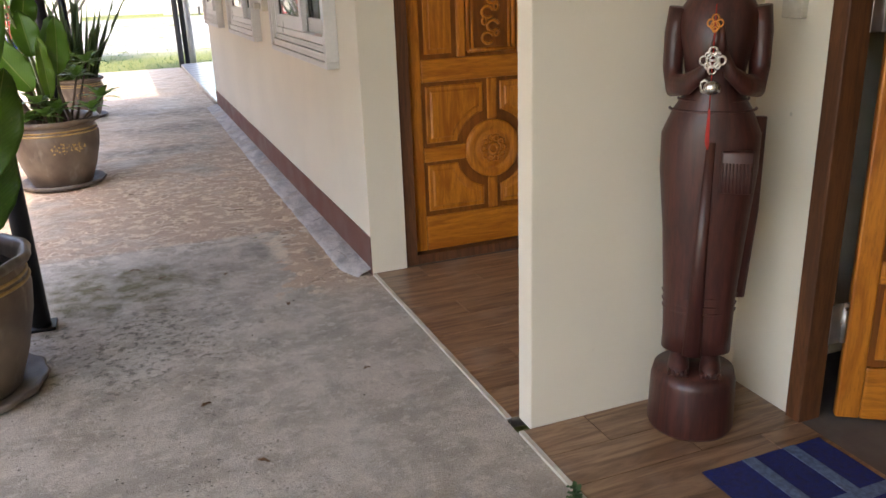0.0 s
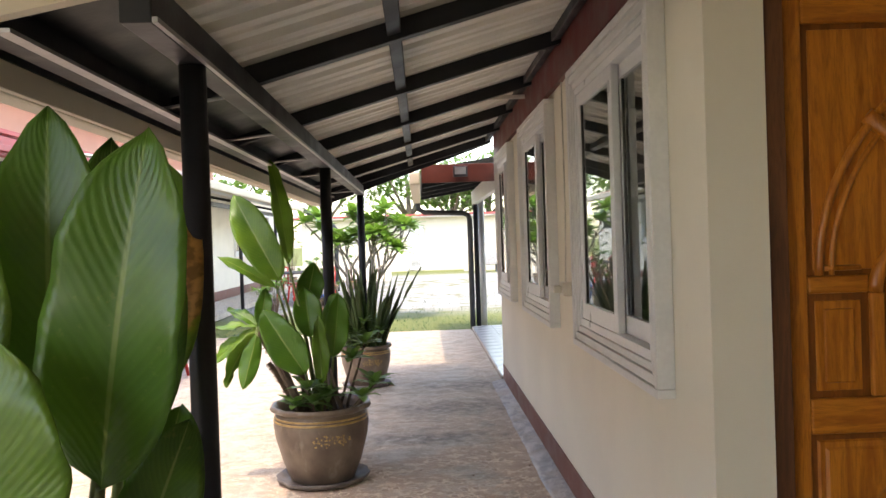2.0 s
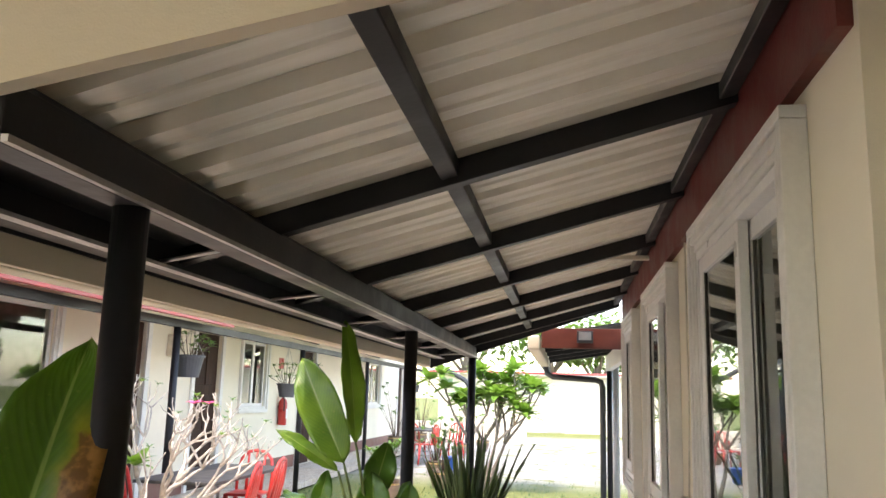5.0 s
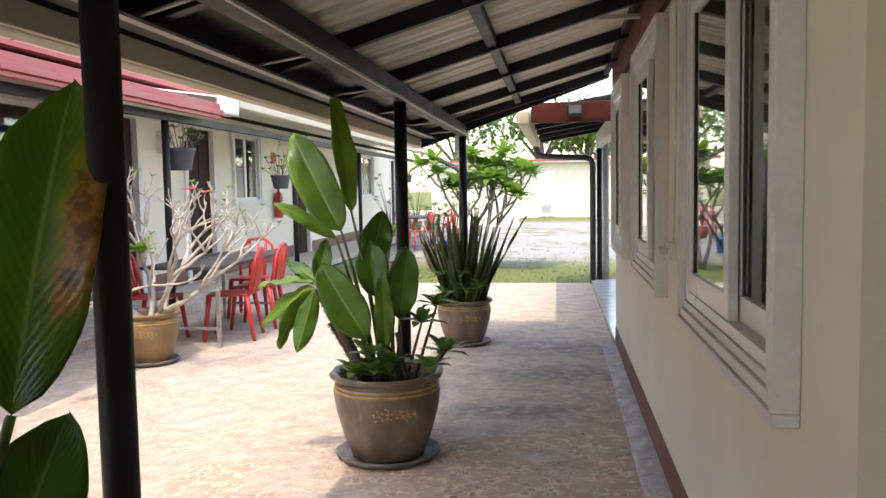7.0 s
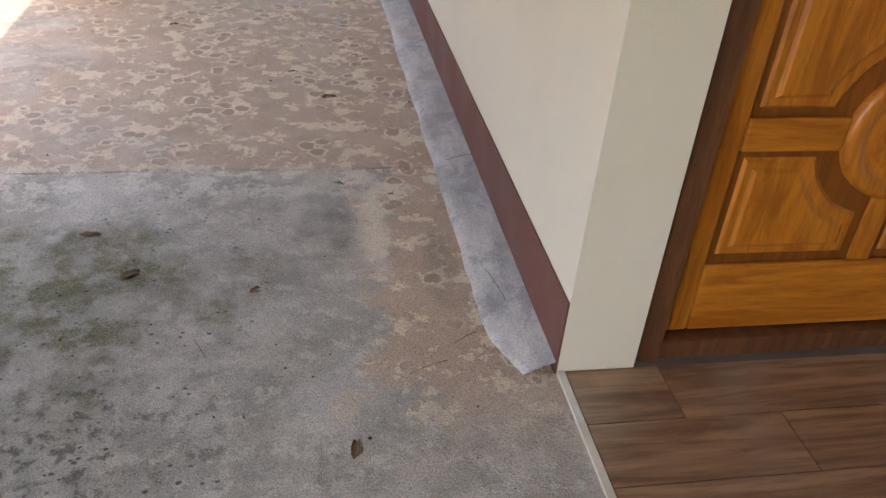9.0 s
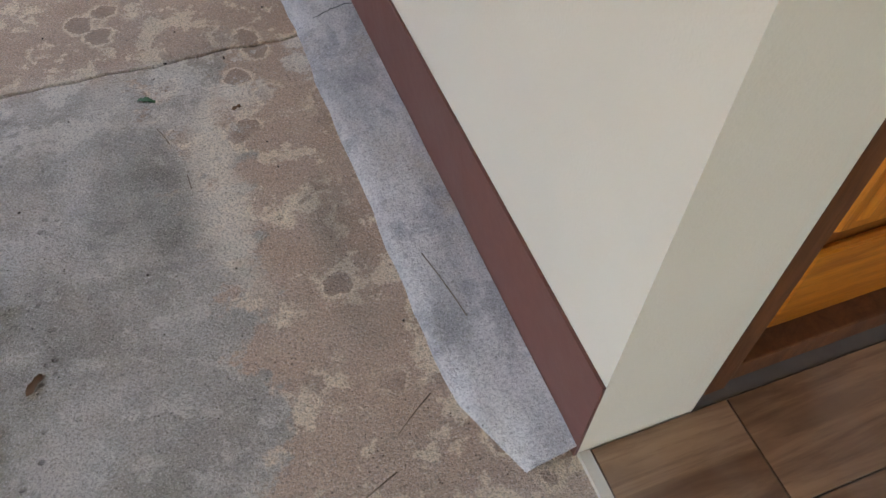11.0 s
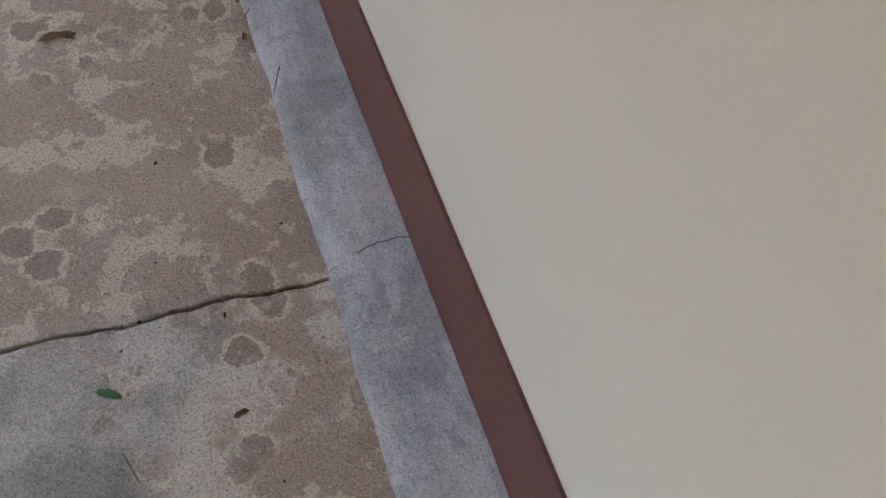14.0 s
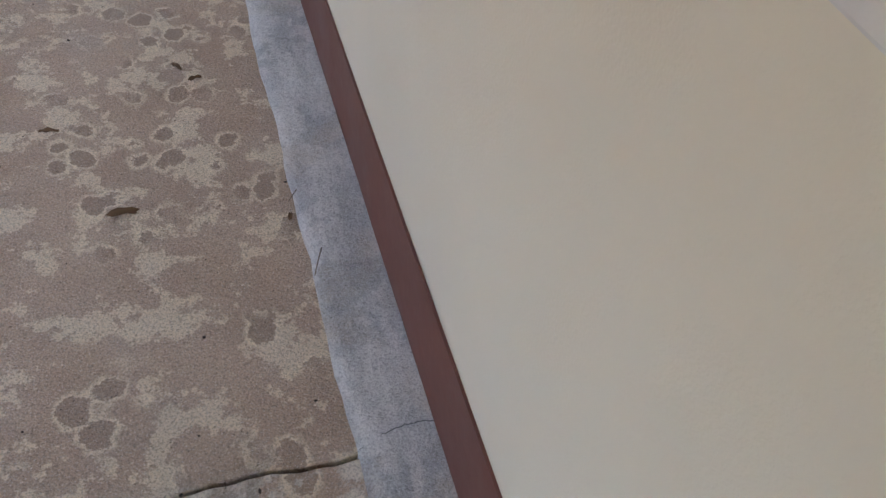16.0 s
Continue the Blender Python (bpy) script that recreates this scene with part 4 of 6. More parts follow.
def statue():
    """A tall carved figure on a drum, one mesh."""
    bm = bmesh.new()
    add_lathe(bm, [(0.0, 0.0), (0.118, 0.0), (0.122, 0.01), (0.118, 0.15), (0.11, 0.182), (0.0, 0.19)], 36)

    def loft(rows, seg=28):
        prev = None
        for x, y, z, rx, ry, e in rows:
            ring = []
            for i in range(seg):
                a = 2 * math.pi * i / seg
                c, s = math.cos(a), math.sin(a)
                ring.append(bm.verts.new((x + rx * math.copysign(abs(c) ** e, c), y + ry * math.copysign(abs(s) ** e, s), z)))
            if prev:
                for i in range(seg):
                    bm.faces.new((prev[i], prev[(i + 1) % seg], ring[(i + 1) % seg], ring[i]))
            else:
                bm.faces.new(ring[::-1])
            prev = ring
        bm.faces.new(prev)

    # feet
    for s in (-1, 1):
        loft([(s * 0.043, -0.035, 0.186, 0.03, 0.055, 0.9), (s * 0.043, -0.033, 0.205, 0.029, 0.05, 0.9), (s * 0.043, -0.005, 0.222, 0.024, 0.03, 1), (s * 0.043, 0.0, 0.262, 0.026, 0.026, 1)], 14)
        for k in range(5):
            x = s * 0.043 + (k - 2) * 0.0115
            add_tube(bm, [(x, -0.07, 0.196), (x, -0.092, 0.193)], [0.0065, 0.005], 6)
    # long skirt, hips, waist, chest
    loft([(0.0, 0.0, 0.245, 0.108, 0.062, 0.75), (0.0, 0.0, 0.30, 0.106, 0.064, 0.8), (0.0, 0.0, 0.42, 0.112, 0.072, 0.85), (0.0, 0, 0.60, 0.125, 0.08, 0.9), (0, 0, 0.76, 0.142, 0.09, 0.95), (0, 0, 0.86, 0.142, 0.092, 1), (0, 0, 0.92, 0.12, 0.085, 1), (0, 0, 0.965, 0.098, 0.075, 1), (0, 0, 1.0, 0.095, 0.072, 1), (0, -0.005, 1.06, 0.105, 0.08, 1), (0, -0.008, 1.12, 0.12, 0.085, 0.95), (0, 0, 1.19, 0.13, 0.07, 0.9), (0, 0, 1.235, 0.10, 0.055, 1), (0, 0, 1.26, 0.05, 0.045, 1), (0, 0, 1.31, 0.038, 0.04, 1)], 36)
    # front fold, hem bands and waist cloth
    loft([(-0.012, -0.058, 0.24, 0.03, 0.016, 0.8), (-0.008, -0.07, 0.5, 0.022, 0.016, 0.8), (0.0, -0.085, 0.85, 0.014, 0.012, 0.8)], 12)
    for z, r in ((0.37, 0.0), (0.39, 0.001), (0.415, 0.002), (0.925, 0.02), (0.95, 0.004)):
        prev = [(1.004 * (0.11 + r) * math.cos(a), (0.0705 + r * 0.6) * math.sin(a), z) for a in [math.pi + math.pi * i / 20 for i in range(21)]]
        add_tube(bm, prev, 0.0035, 6)
    add_box(bm, 0.03, 0.12, -0.098, -0.07, 0.72, 0.83, 0.006)
    for k in range(9):
        add_tube(bm, [(0.036 + 0.0095 * k, -0.099, 0.724), (0.036 + 0.0095 * k, -0.099, 0.80)], 0.0025, 5)
    loft([(0.115, 0.02, 0.40, 0.022, 0.016, 0.8), (0.13, 0.02, 0.65, 0.026, 0.018, 0.8), (0.135, 0.015, 0.9, 0.02, 0.016, 0.9)], 12)
    # arms folded to the front
    for s in (-1, 1):
        add_tube(bm, [(s * 0.128, 0.0, 1.205), (s * 0.138, 0.005, 1.13), (s * 0.14, 0.0, 1.03), (s * 0.132, -0.03, 0.985), (s * 0.09, -0.085, 0.995), (s * 0.04, -0.11, 1.03), (s * 0.012, -0.118, 1.09)], [0.036, 0.037, 0.034, 0.032, 0.027, 0.022, 0.016], 12)
        add_tube(bm, [(s * 0.012, -0.118, 1.08), (s * 0.005, -0.118, 1.17)], [0.018, 0.006], 8)
    # head with a knot of hair
    loft([(0, 0, 1.29, 0.04, 0.042, 1), (0, -0.01, 1.33, 0.062, 0.066, 1), (0, -0.008, 1.40, 0.072, 0.08, 1), (0, 0, 1.46, 0.07, 0.08, 1), (0, 0.005, 1.50, 0.045, 0.055, 1), (0, 0.008, 1.52, 0.038, 0.042, 1), (0, 0.008, 1.57, 0.042, 0.044, 1), (0, 0.008, 1.61, 0.016, 0.018, 1)], 24)
    bmesh.ops.recalc_face_normals(bm, faces=bm.faces)
    for v in bm.verts:
        q = noise.noise(v.co * 14)
        v.co += Vector((v.co.x, v.co.y, 0)).normalized() * 0.0025 * q if Vector((v.co.x, v.co.y, 0)).length > 1e-4 else Vector()
    # the figure is slender: narrower above the drum, more so above the waist
    for v in bm.verts:
        if v.co.z > 1.02:
            v.co.z = 1.02 + (v.co.z - 1.02) * 0.84
        if v.co.z > 0.235:
            v.co.x *= 0.88 if v.co.z < 0.90 else 0.88 - 0.13 * min(1, (v.co.z - 0.90) / 0.06)
    ob = link_mesh("statue", bm, STATUE_WOOD, None, "", True)
    ob.matrix_basis = pose(0.485, -1.617, 0.008, 0, 0, -38)
    return tagged(ob, "dark red-brown carved wooden figure on a round base", "statue")


statue()
orn = tagged(base("hanging_ornament", (0.374, -1.738, 1.066), -38), "silver charm with orange knot and red tassel on the statue", "ornament")
bm = bmesh.new()
for c, r in (((0, 0.10), 0.013), ((-0.014, 0.108), 0.010), ((0.014, 0.108), 0.010), ((0, 0.122), 0.010), ((0, 0.09), 0.007)):
    add_ring(bm, c, r, r, 0.0028, 0, 16)
part("knot", bm, GOLD_THREAD, orn, "orange gold cord knot", True)
tube("cord", [(0, 0, 0.16), (0, 0, -0.14)], 0.002, RED_THREAD, orn, 6)
bm = bmesh.new()
for c, r in (((0, 0.03), 0.012), ((0, -0.022), 0.012), ((-0.027, 0.004), 0.012), ((0.027, 0.004), 0.012), ((0, 0.004), 0.02), ((-0.014, 0.018), 0.009), ((0.014, 0.018), 0.009), ((-0.014, -0.01), 0.009), ((0.014, -0.01), 0.009)):
    add_ring(bm, c, r, r, 0.004, -0.003, 16)
add_lathe(bm, [(0, -0.004), (0.012, -0.003), (0.012, 0.004), (0, 0.006)], 16, (0, -0.003, 0.004))
part("medallion", bm, SILVER, orn, "pierced silver medallion", True)
bm = bmesh.new()
bmesh.ops.create_icosphere(bm, subdivisions=2, radius=0.024, matrix=Matrix.Translation((0.004, -0.002, -0.075)) @ Matrix.Diagonal((1.2, 0.6, 0.9, 1)))
add_ring(bm, (-0.02, -0.07), 0.012, 0.018, 0.004, -0.002, 12)
part("charm", bm, SILVER, orn, "silver fish-shaped charm", True)
bm = bmesh.new()
for k in range(14):
    a = k * 2.4
    r = 0.005 * math.sqrt(k / 14)
    add_tube(bm, [(r * math.cos(a) * 0.5, r * math.sin(a) * 0.5, -0.135), (r * math.cos(a) * 1.5, r * math.sin(a) * 1.5, -0.235 - 0.01 * (k % 3))], 0.0016, 4)
part("tassel", bm, RED_THREAD, orn, "red thread tassel")
orn.scale = (0.74, 0.74, 0.82)
tagged(box("switch_box", (0.745, 0.7695), (-1.62, -1.55), (1.14, 1.23), PLASTIC_WHITE, None, 0.004), "ivory plastic switch box on the porch wall", "switch")

# woven mat in front of the open door
mat_ = tagged(base("door_mat", (0.34, -2.335, 0.0085), 0), "blue woven cotton mat with pale stripes", "mat")
bm = bmesh.new()
bmesh.ops.create_grid(bm, x_segments=24, y_segments=28, size=0.5)
for v in bm.verts:
    v.co = Vector((0.2 + v.co.x * 0.4, 0.24 + v.co.y * 0.48, 0.005 + 0.0012 * noise.noise(v.co * 9)))
r = bmesh.ops.extrude_face_region(bm, geom=bm.faces[:])
bmesh.ops.translate(bm, vec=(0, 0, 0.004), verts=[v for v in r["geom"] if isinstance(v, bmesh.types.BMVert)])
bmesh.ops.recalc_face_normals(bm, faces=bm.faces)
part("cloth", bm, MAT_BLUE, mat_)
for x0, x1, y0, y1 in ((0.13, 0.17, 0.0, 0.48), (0.27, 0.31, 0.0, 0.48), (0.0, 0.1295, 0.22, 0.26), (0.1705, 0.2695, 0.22, 0.26), (0.3105, 0.4, 0.22, 0.26)):
    box("stripe", (x0, x1), (y0, y1), (0.0085, 0.0108), MAT_LIGHT, mat_, 0.0008)


# ---- pots and plants ----
def plant_pot(at, R, H, mat, label, pattern=True, rz=0.0):
    p = tagged(base("plant_pot", at, rz), label, "plant pot", "glazed pots")
    prof = [(0.0, 0.0), (R * 0.62, 0.0), (R * 0.66, 0.01), (R * 0.80, H * 0.25), (R * 0.93, H * 0.55), (R * 0.97, H * 0.74), (R * 0.93, H * 0.86), (R * 0.90, H * 0.90)]
    bm = bmesh.new()
    add_lathe(bm, prof, 44)
    part("body", bm, mat, p, "", True)
    bm = bmesh.new()
    add_lathe(bm, [(R * 0.90, H * 0.90), (R * 1.0, H * 0.93), (R * 1.035, H * 0.965), (R * 1.0, H), (R * 0.92, H * 0.985), (R * 0.88, H * 0.93), (R * 0.86, H * 0.8)], 72, (0, 0, 0), R * 0.016, 12)
    part("rim", bm, mat, p, "fluted glazed rim", True)
    for zf in (0.80, 0.845):
        bm = bmesh.new()
        r = R * (0.955 if zf < 0.82 else 0.938)
        pts = [(r * math.cos(2 * math.pi * i / 48), r * math.sin(2 * math.pi * i / 48), H * zf) for i in range(49)]
        add_tube(bm, pts, 0.006, 6, False)
        part("band", bm, POT_GOLD, p, "ochre glazed band", True)
    if pattern:
        rs = random.Random(5)
        for side in range(3):
            bm = bmesh.new()
            a0 = 2 * math.pi * side / 3 - math.pi / 2
            for k in range(90):
                u = rs.uniform(-0.42, 0.42)
                v = rs.uniform(-1, 1)
                if abs(v) > 0.9 - abs(u) * 0.6 + 0.3 * math.sin(u * 30):
                    continue
                a = a0 + u
                z = H * (0.60 + 0.085 * v)
                r = R * (0.93 + 0.04 * (z / H - 0.55) / 0.19) + 0.001
                m = Matrix.Translation((r * math.cos(a), r * math.sin(a), z)) @ Matrix.Rotation(a, 4, "Z") @ Matrix.Diagonal((0.35, 1, 1, 1))
                bmesh.ops.create_icosphere(bm, subdivisions=1, radius=rs.uniform(0.004, 0.0075), matrix=m)
            part("relief", bm, POT_GOLD, p, "ochre beaded relief", True)
    bm = bmesh.new()
    rings = add_lathe(bm, [(0.001, H * 0.87), (R * 0.3, H * 0.885), (R * 0.6, H * 0.87), (R * 0.87, H * 0.86)], 28)
    for ring in rings:
        for v in ring:
            v.co.z += 0.012 * noise.noise(v.co * 18)
    part("soil", bm, SOIL, p, "dark potting soil", True)
    return p


def saucer(at, R, label):
    bm = bmesh.new()
    add_lathe(bm, [(0.0, 0.0), (R * 0.8, 0.0), (R * 0.95, 0.012), (R, 0.035), (R * 0.97, 0.04), (R * 0.88, 0.02), (R * 0.75, 0.013), (0.0, 0.012)], 72, at, R * 0.02, 14)
    bmesh.ops.recalc_face_normals(bm, faces=bm.faces)
    return tagged(link_mesh("pot_saucer", bm, SAUCER, None, "", True), label, "saucer", "pot saucers")


def leaf_bm(bm, root, tip_dir, L, Wd, droop=0.3, fold=0.25, stalk=0.0, n=18, m=6, twist=0.0, shape=0.55, wavy=0.01, seed=0, face=None):
    """A broad leaf with a folded midrib that starts at root and bends over along its length."""
    d = Vector(tip_dir).normalized()
    up = Vector((0, 0, 1))
    side = d.cross(up)
    side = side.normalized() if side.length > 0.05 else Vector((1, 0, 0))
    side = Vector(face).normalized() if face else side
    side = (side - d * side.dot(d)).normalized()
    side = Matrix.Rotation(twist, 3, d) @ side
    uvl = bm.loops.layers.uv.verify()
    p = Vector(root)
    step = L / n
    grid, uvs = [], []
    for i in range(n + 1):
        t = i / n
        w = math.sin(math.pi * min(1, t ** shape)) ** 0.8 if 0 < t < 1 else 0.0
        if n >= 12:
            w = 2.50 * t ** 0.62 * (1 - t) ** 0.74 * (0.97 + 0.03 * math.sin(9 * t + seed)) if 0 < t < 1 else 0.0
        w = Wd * min(w, 1.0) * 0.5 + 0.0015
        nrm = side.cross(d).normalized()
        row = []
        for j in range(-m, m + 1):
            s = j / m
            lift = fold * w * abs(s) * (1 if fold > 0 else 1)
            rip = wavy * (math.sin(t * 13 + seed + s * 2) + 0.5 * math.sin(t * 31 + seed * 2.3)) * abs(s) ** 2
            row.append(bm.verts.new(p + side * (w * s * math.cos(fold)) + nrm * (lift + rip)))
        grid.append(row)
        ang = droop * (step / L) * (0.4 + 1.6 * t)
        d = (Matrix.Rotation(-ang, 3, side) @ d).normalized()
        p = p + d * step
    for i in range(n):
        for j in range(2 * m):
            f = bm.faces.new((grid[i][j], grid[i][j + 1], grid[i + 1][j + 1], grid[i + 1][j]))
            f.smooth = True
            for lp, (u, v) in zip(f.loops, ((j, i), (j + 1, i), (j + 1, i + 1), (j, i + 1))):
                lp[uvl].uv = (u / (2 * m), v / n)
    return grid


def leaf(parent, mat, root, tip_dir, L, Wd, label="", **k):
    bm = bmesh.new()
    g = leaf_bm(bm, root, tip_dir, L, Wd, **k)
    ob = part("leaf", bm, mat, parent, label, True)
    mod = ob.modifiers.new("thick", "SOLIDIFY")
    mod.thickness = 0.0015
    return ob


def stalk(parent, a, b, r0, r1, mat, bend=0.1, name="stalk"):
    a, b = Vector(a), Vector(b)
    out = Vector(((b - a).x, (b - a).y, 0))
    pts = []
    for i in range(9):
        t = i / 8
        pts.append(a.lerp(b, t) - out * bend * math.sin(math.pi * t))
    return tube(name, pts, [r0 + (r1 - r0) * i / 8 for i in range(9)], mat, parent, 8)


P1 = (-1.58, -0.47, 0.0)
P2 = (-1.40, 2.68, 0.0)
P3 = (-1.345, 5.77, 0.0)
P4 = (-3.88, 4.80, 0.0)
for at, R, H, mt, lb in ((P1, 0.285, 0.47, POT, "large brown glazed pot with ochre bands"), (P2, 0.29, 0.45, POT, "brown glazed pot with beaded ochre relief"), (P3, 0.25, 0.40, POT, "brown glazed pot beside a roof post"), (P4, 0.25, 0.42, POT_PALE, "tan glazed pot with fluted rim")):
    saucer((at[0], at[1], 0.001), R * 0.95, "weathered fluted saucer under a glazed pot")
    plant_pot((at[0], at[1], 0.0145), R, H, mt, lb, True, 20)

# broad-leaved plant in the near pot
pl = tagged(base("broad_leaf_plant", (P1[0], P1[1], 0.40)), "tall plant with very broad glossy green leaves", "plant")


def aim(pl_, foot, root, tip, Wd, mat, label="", face=(1, 0.15, 0), droop=0.2, fold=0.22, r0=0.030, r1=0.009, i=0, shape=0.55, shift=Vector((0, 0, 0))):
    """A stalk from the soil and a leaf from root to tip, both given in the world."""
    a, b = Vector(root) + shift - pl_.location, Vector(tip) + shift - pl_.location
    stalk(pl_, (foot[0], foot[1], -0.01), a, r0, r1, STEM_GREEN, 0.1)
    d = b - a
    # start a little steeper, so that the bend ends at the tip
    out = Vector(face).cross(Vector((0, 0, 1))).normalized()
    L = d.length * (1 + droop * droop * 0.12)
    return leaf(pl_, mat, a, d.normalized() + out * (-0.5 * droop), L, Wd, label, droop=droop, fold=fold, face=face, seed=i * 1.3, shape=shape)


for i, (f, r, tp, Wd, mt, fc, dr_, sh) in enumerate([
    ((0.10, -0.06), (-1.33, -0.70, 0.98), (-1.24, -0.83, 1.61), 0.285, LEAF_BIG, (1, -0.15, 0), 0.2, 0.62),
    ((0.02, 0.05), (-1.50, -0.50, 1.02), (-1.50, -0.55, 1.71), 0.28, LEAF_BIG, (1, 0.1, 0), 0.15, 0.6),
    ((0.05, 0.08), (-1.44, -0.42, 1.02), (-1.40, -0.42, 1.67), 0.23, LEAF_BIG, (1, 0.3, 0), 0.2, 0.6),
    ((-0.06, -0.05), (-1.60, -0.65, 1.04), (-1.62, -0.69, 1.60), 0.215, LEAF_LITE, (1, 0.1, 0), 0.2, 0.6),
    ((-0.02, -0.12), (-1.42, -0.84, 0.90), (-1.46, -0.93, 1.26), 0.27, LEAF_LITE, (1, 0.05, 0), 0.3, 0.75),
    ((0.08, 0.10), (-1.43, -0.16, 1.02), (-1.385, -0.065, 1.67), 0.25, LEAF_BURNT, (1, 0.3, 0), 0.25, 0.7),
    ((-0.12, -0.04), (-1.70, -0.78, 0.98), (-1.76, -0.90, 1.42), 0.23, LEAF_LITE, (1, -0.2, 0), 0.5, 0.6),
    ((-0.10, -0.10), (-1.66, -0.80, 0.72), (-1.70, -0.98, 1.12), 0.24, LEAF_LITE, (1, 0.1, 0), 0.4, 0.6),
    ((0.12, 0.02), (-1.33, -0.60, 0.74), (-1.20, -0.62, 1.06), 0.16, LEAF_BIG, (1, 0.2, -0.2), 0.3, 0.55),
    ((0.12, 0.10), (-1.42, -0.30, 0.62), (-1.33, -0.20, 1.04), 0.22, LEAF_BIG, (1, 0.3, 0), 0.3, 0.6),
    ((0.10, 0.06), (-1.37, -0.50, 0.98), (-1.30, -0.46, 1.48), 0.22, LEAF_BIG, (1, 0.3, 0), 0.2, 0.6),
    ((-0.12, 0.08), (-1.72, -0.50, 0.85), (-1.84, -0.52, 1.32), 0.22, LEAF_BIG, (1, 0.3, 0.2), 0.3, 0.6),
    ((-0.10, -0.12), (-1.68, -0.84, 0.55), (-1.86, -1.02, 0.72), 0.22, LEAF_BIG, (1, -0.6, 0), 0.6, 0.6),
    ((0.08, -0.12), (-1.36, -0.80, 0.52), (-1.24, -0.92, 0.74), 0.10, LEAF_BIG, (0.6, 0.6, 0), 0.9, 0.6),
    ((0.12, -0.02), (-1.36, -0.56, 0.56), (-1.22, -0.60, 0.86), 0.13, LEAF_BIG, (1, 0.4, 0), 0.4, 0.6),
    ((-0.04, 0.04), (-1.58, -0.52, 1.0), (-1.56, -0.5, 1.42), 0.24, LEAF_BIG, (1, 0.2, 0), 0.2, 0.6),
]):
    aim(pl, f, r, tp, Wd, mt, "scorched brown along one edge" if mt is LEAF_BURNT else "", fc, dr_, 0.2, i=i, shape=sh, shift=Vector((-0.03, 0.01, 0)))
for i in range(12):
    a = i * 0.9
    tube("sheath", [(0.11 * math.cos(a), 0.11 * math.sin(a), -0.012), (0.12 * math.cos(a), 0.12 * math.sin(a), 0.08), (0.125 * math.cos(a), 0.13 * math.sin(a), 0.17 + 0.06 * (i % 4))], [0.036, 0.031, 0.016], STEM_BROWN if i % 2 else STEM_GREEN, pl, 9)

# mixed plant in the second pot
pl = tagged(base("mixed_potted_plant", (P2[0], P2[1], 0.38)), "tall green leaves over a thorny stemmed shrub", "plant")
for i, (f, r, tp, Wd, mt, fc, dr_, sh) in enumerate([
    ((-0.02, 0.02), (-1.55, 2.60, 1.30), (-1.57, 2.56, 1.92), 0.135, LEAF_LITE, (0.75, 0.65, 0), 0.2, 0.6),
    ((-0.05, 0.0), (-1.60, 2.58, 1.20), (-1.86, 2.50, 1.72), 0.235, LEAF_LITE, (1, 0.1, 0.4), 0.3, 0.6),
    ((-0.06, -0.02), (-1.62, 2.56, 1.16), (-1.92, 2.48, 1.38), 0.085, LEAF_LITE, (0.6, 0.6, 0.5), 0.2, 0.6),
    ((0.0, 0.06), (-1.48, 2.70, 1.02), (-1.40, 2.72, 1.30), 0.17, LEAF_BIG, (1, 0.3, 0), 0.3, 0.6),
    ((-0.03, -0.08), (-1.46, 2.50, 0.66), (-1.69, 2.44, 1.04), 0.225, LEAF_BIG, (1, 0.1, 0.5), 0.2, 0.6),
    ((0.02, -0.06), (-1.37, 2.52, 0.60), (-1.36, 2.48, 0.99), 0.11, LEAF_LITE, (0.9, 0.4, 0), 0.15, 0.55),
    ((0.06, 0.0), (-1.31, 2.60, 0.74), (-1.24, 2.58, 1.11), 0.16, LEAF_BIG, (0.9, 0.4, 0), 0.2, 0.6),
    ((0.0, 0.02), (-1.44, 2.62, 0.86), (-1.46, 2.60, 1.16), 0.18, LEAF_BIG, (1, 0.2, 0), 0.3, 0.6),
    ((0.02, 0.05), (-1.36, 2.68, 0.78), (-1.33, 2.70, 1.12), 0.15, LEAF_BIG, (0.8, -0.5, 0), 0.2, 0.6),
    ((-0.10, -0.04), (-1.74, 2.52, 0.92), (-2.04, 2.46, 0.72), 0.115, LEAF_LITE, (0.5, 0.5, 0.8), 0.4, 0.6),
    ((-0.10, -0.02), (-1.74, 2.54, 0.94), (-2.04, 2.52, 0.97), 0.09, LEAF_LITE, (0.1, 1, 0.3), 0.4, 0.6),
    ((-0.10, -0.06), (-1.73, 2.50, 0.90), (-1.80, 2.42, 0.60), 0.12, LEAF_BIG, (1, 0.2, 0.1), 0.3, 0.6),
    ((-0.10, -0.05), (-1.74, 2.50, 0.91), (-1.93, 2.42, 0.64), 0.12, LEAF_LITE, (0.8, 0.3, 0.6), 0.5, 0.6),
    ((-0.10, 0.0), (-1.72, 2.54, 0.94), (-1.66, 2.52, 1.16), 0.10, LEAF_BIG, (1, 0.3, 0), 0.5, 0.6),
    ((-0.10, 0.0), (-1.73, 2.56, 0.94), (-1.92, 2.60, 1.10), 0.08, LEAF_BIG, (0.7, 0.6, 0.4), 0.5, 0.6),
]):
    aim(pl, f, r, tp, Wd, mt, "", fc, dr_, 0.25, 0.018, 0.006, i, sh)


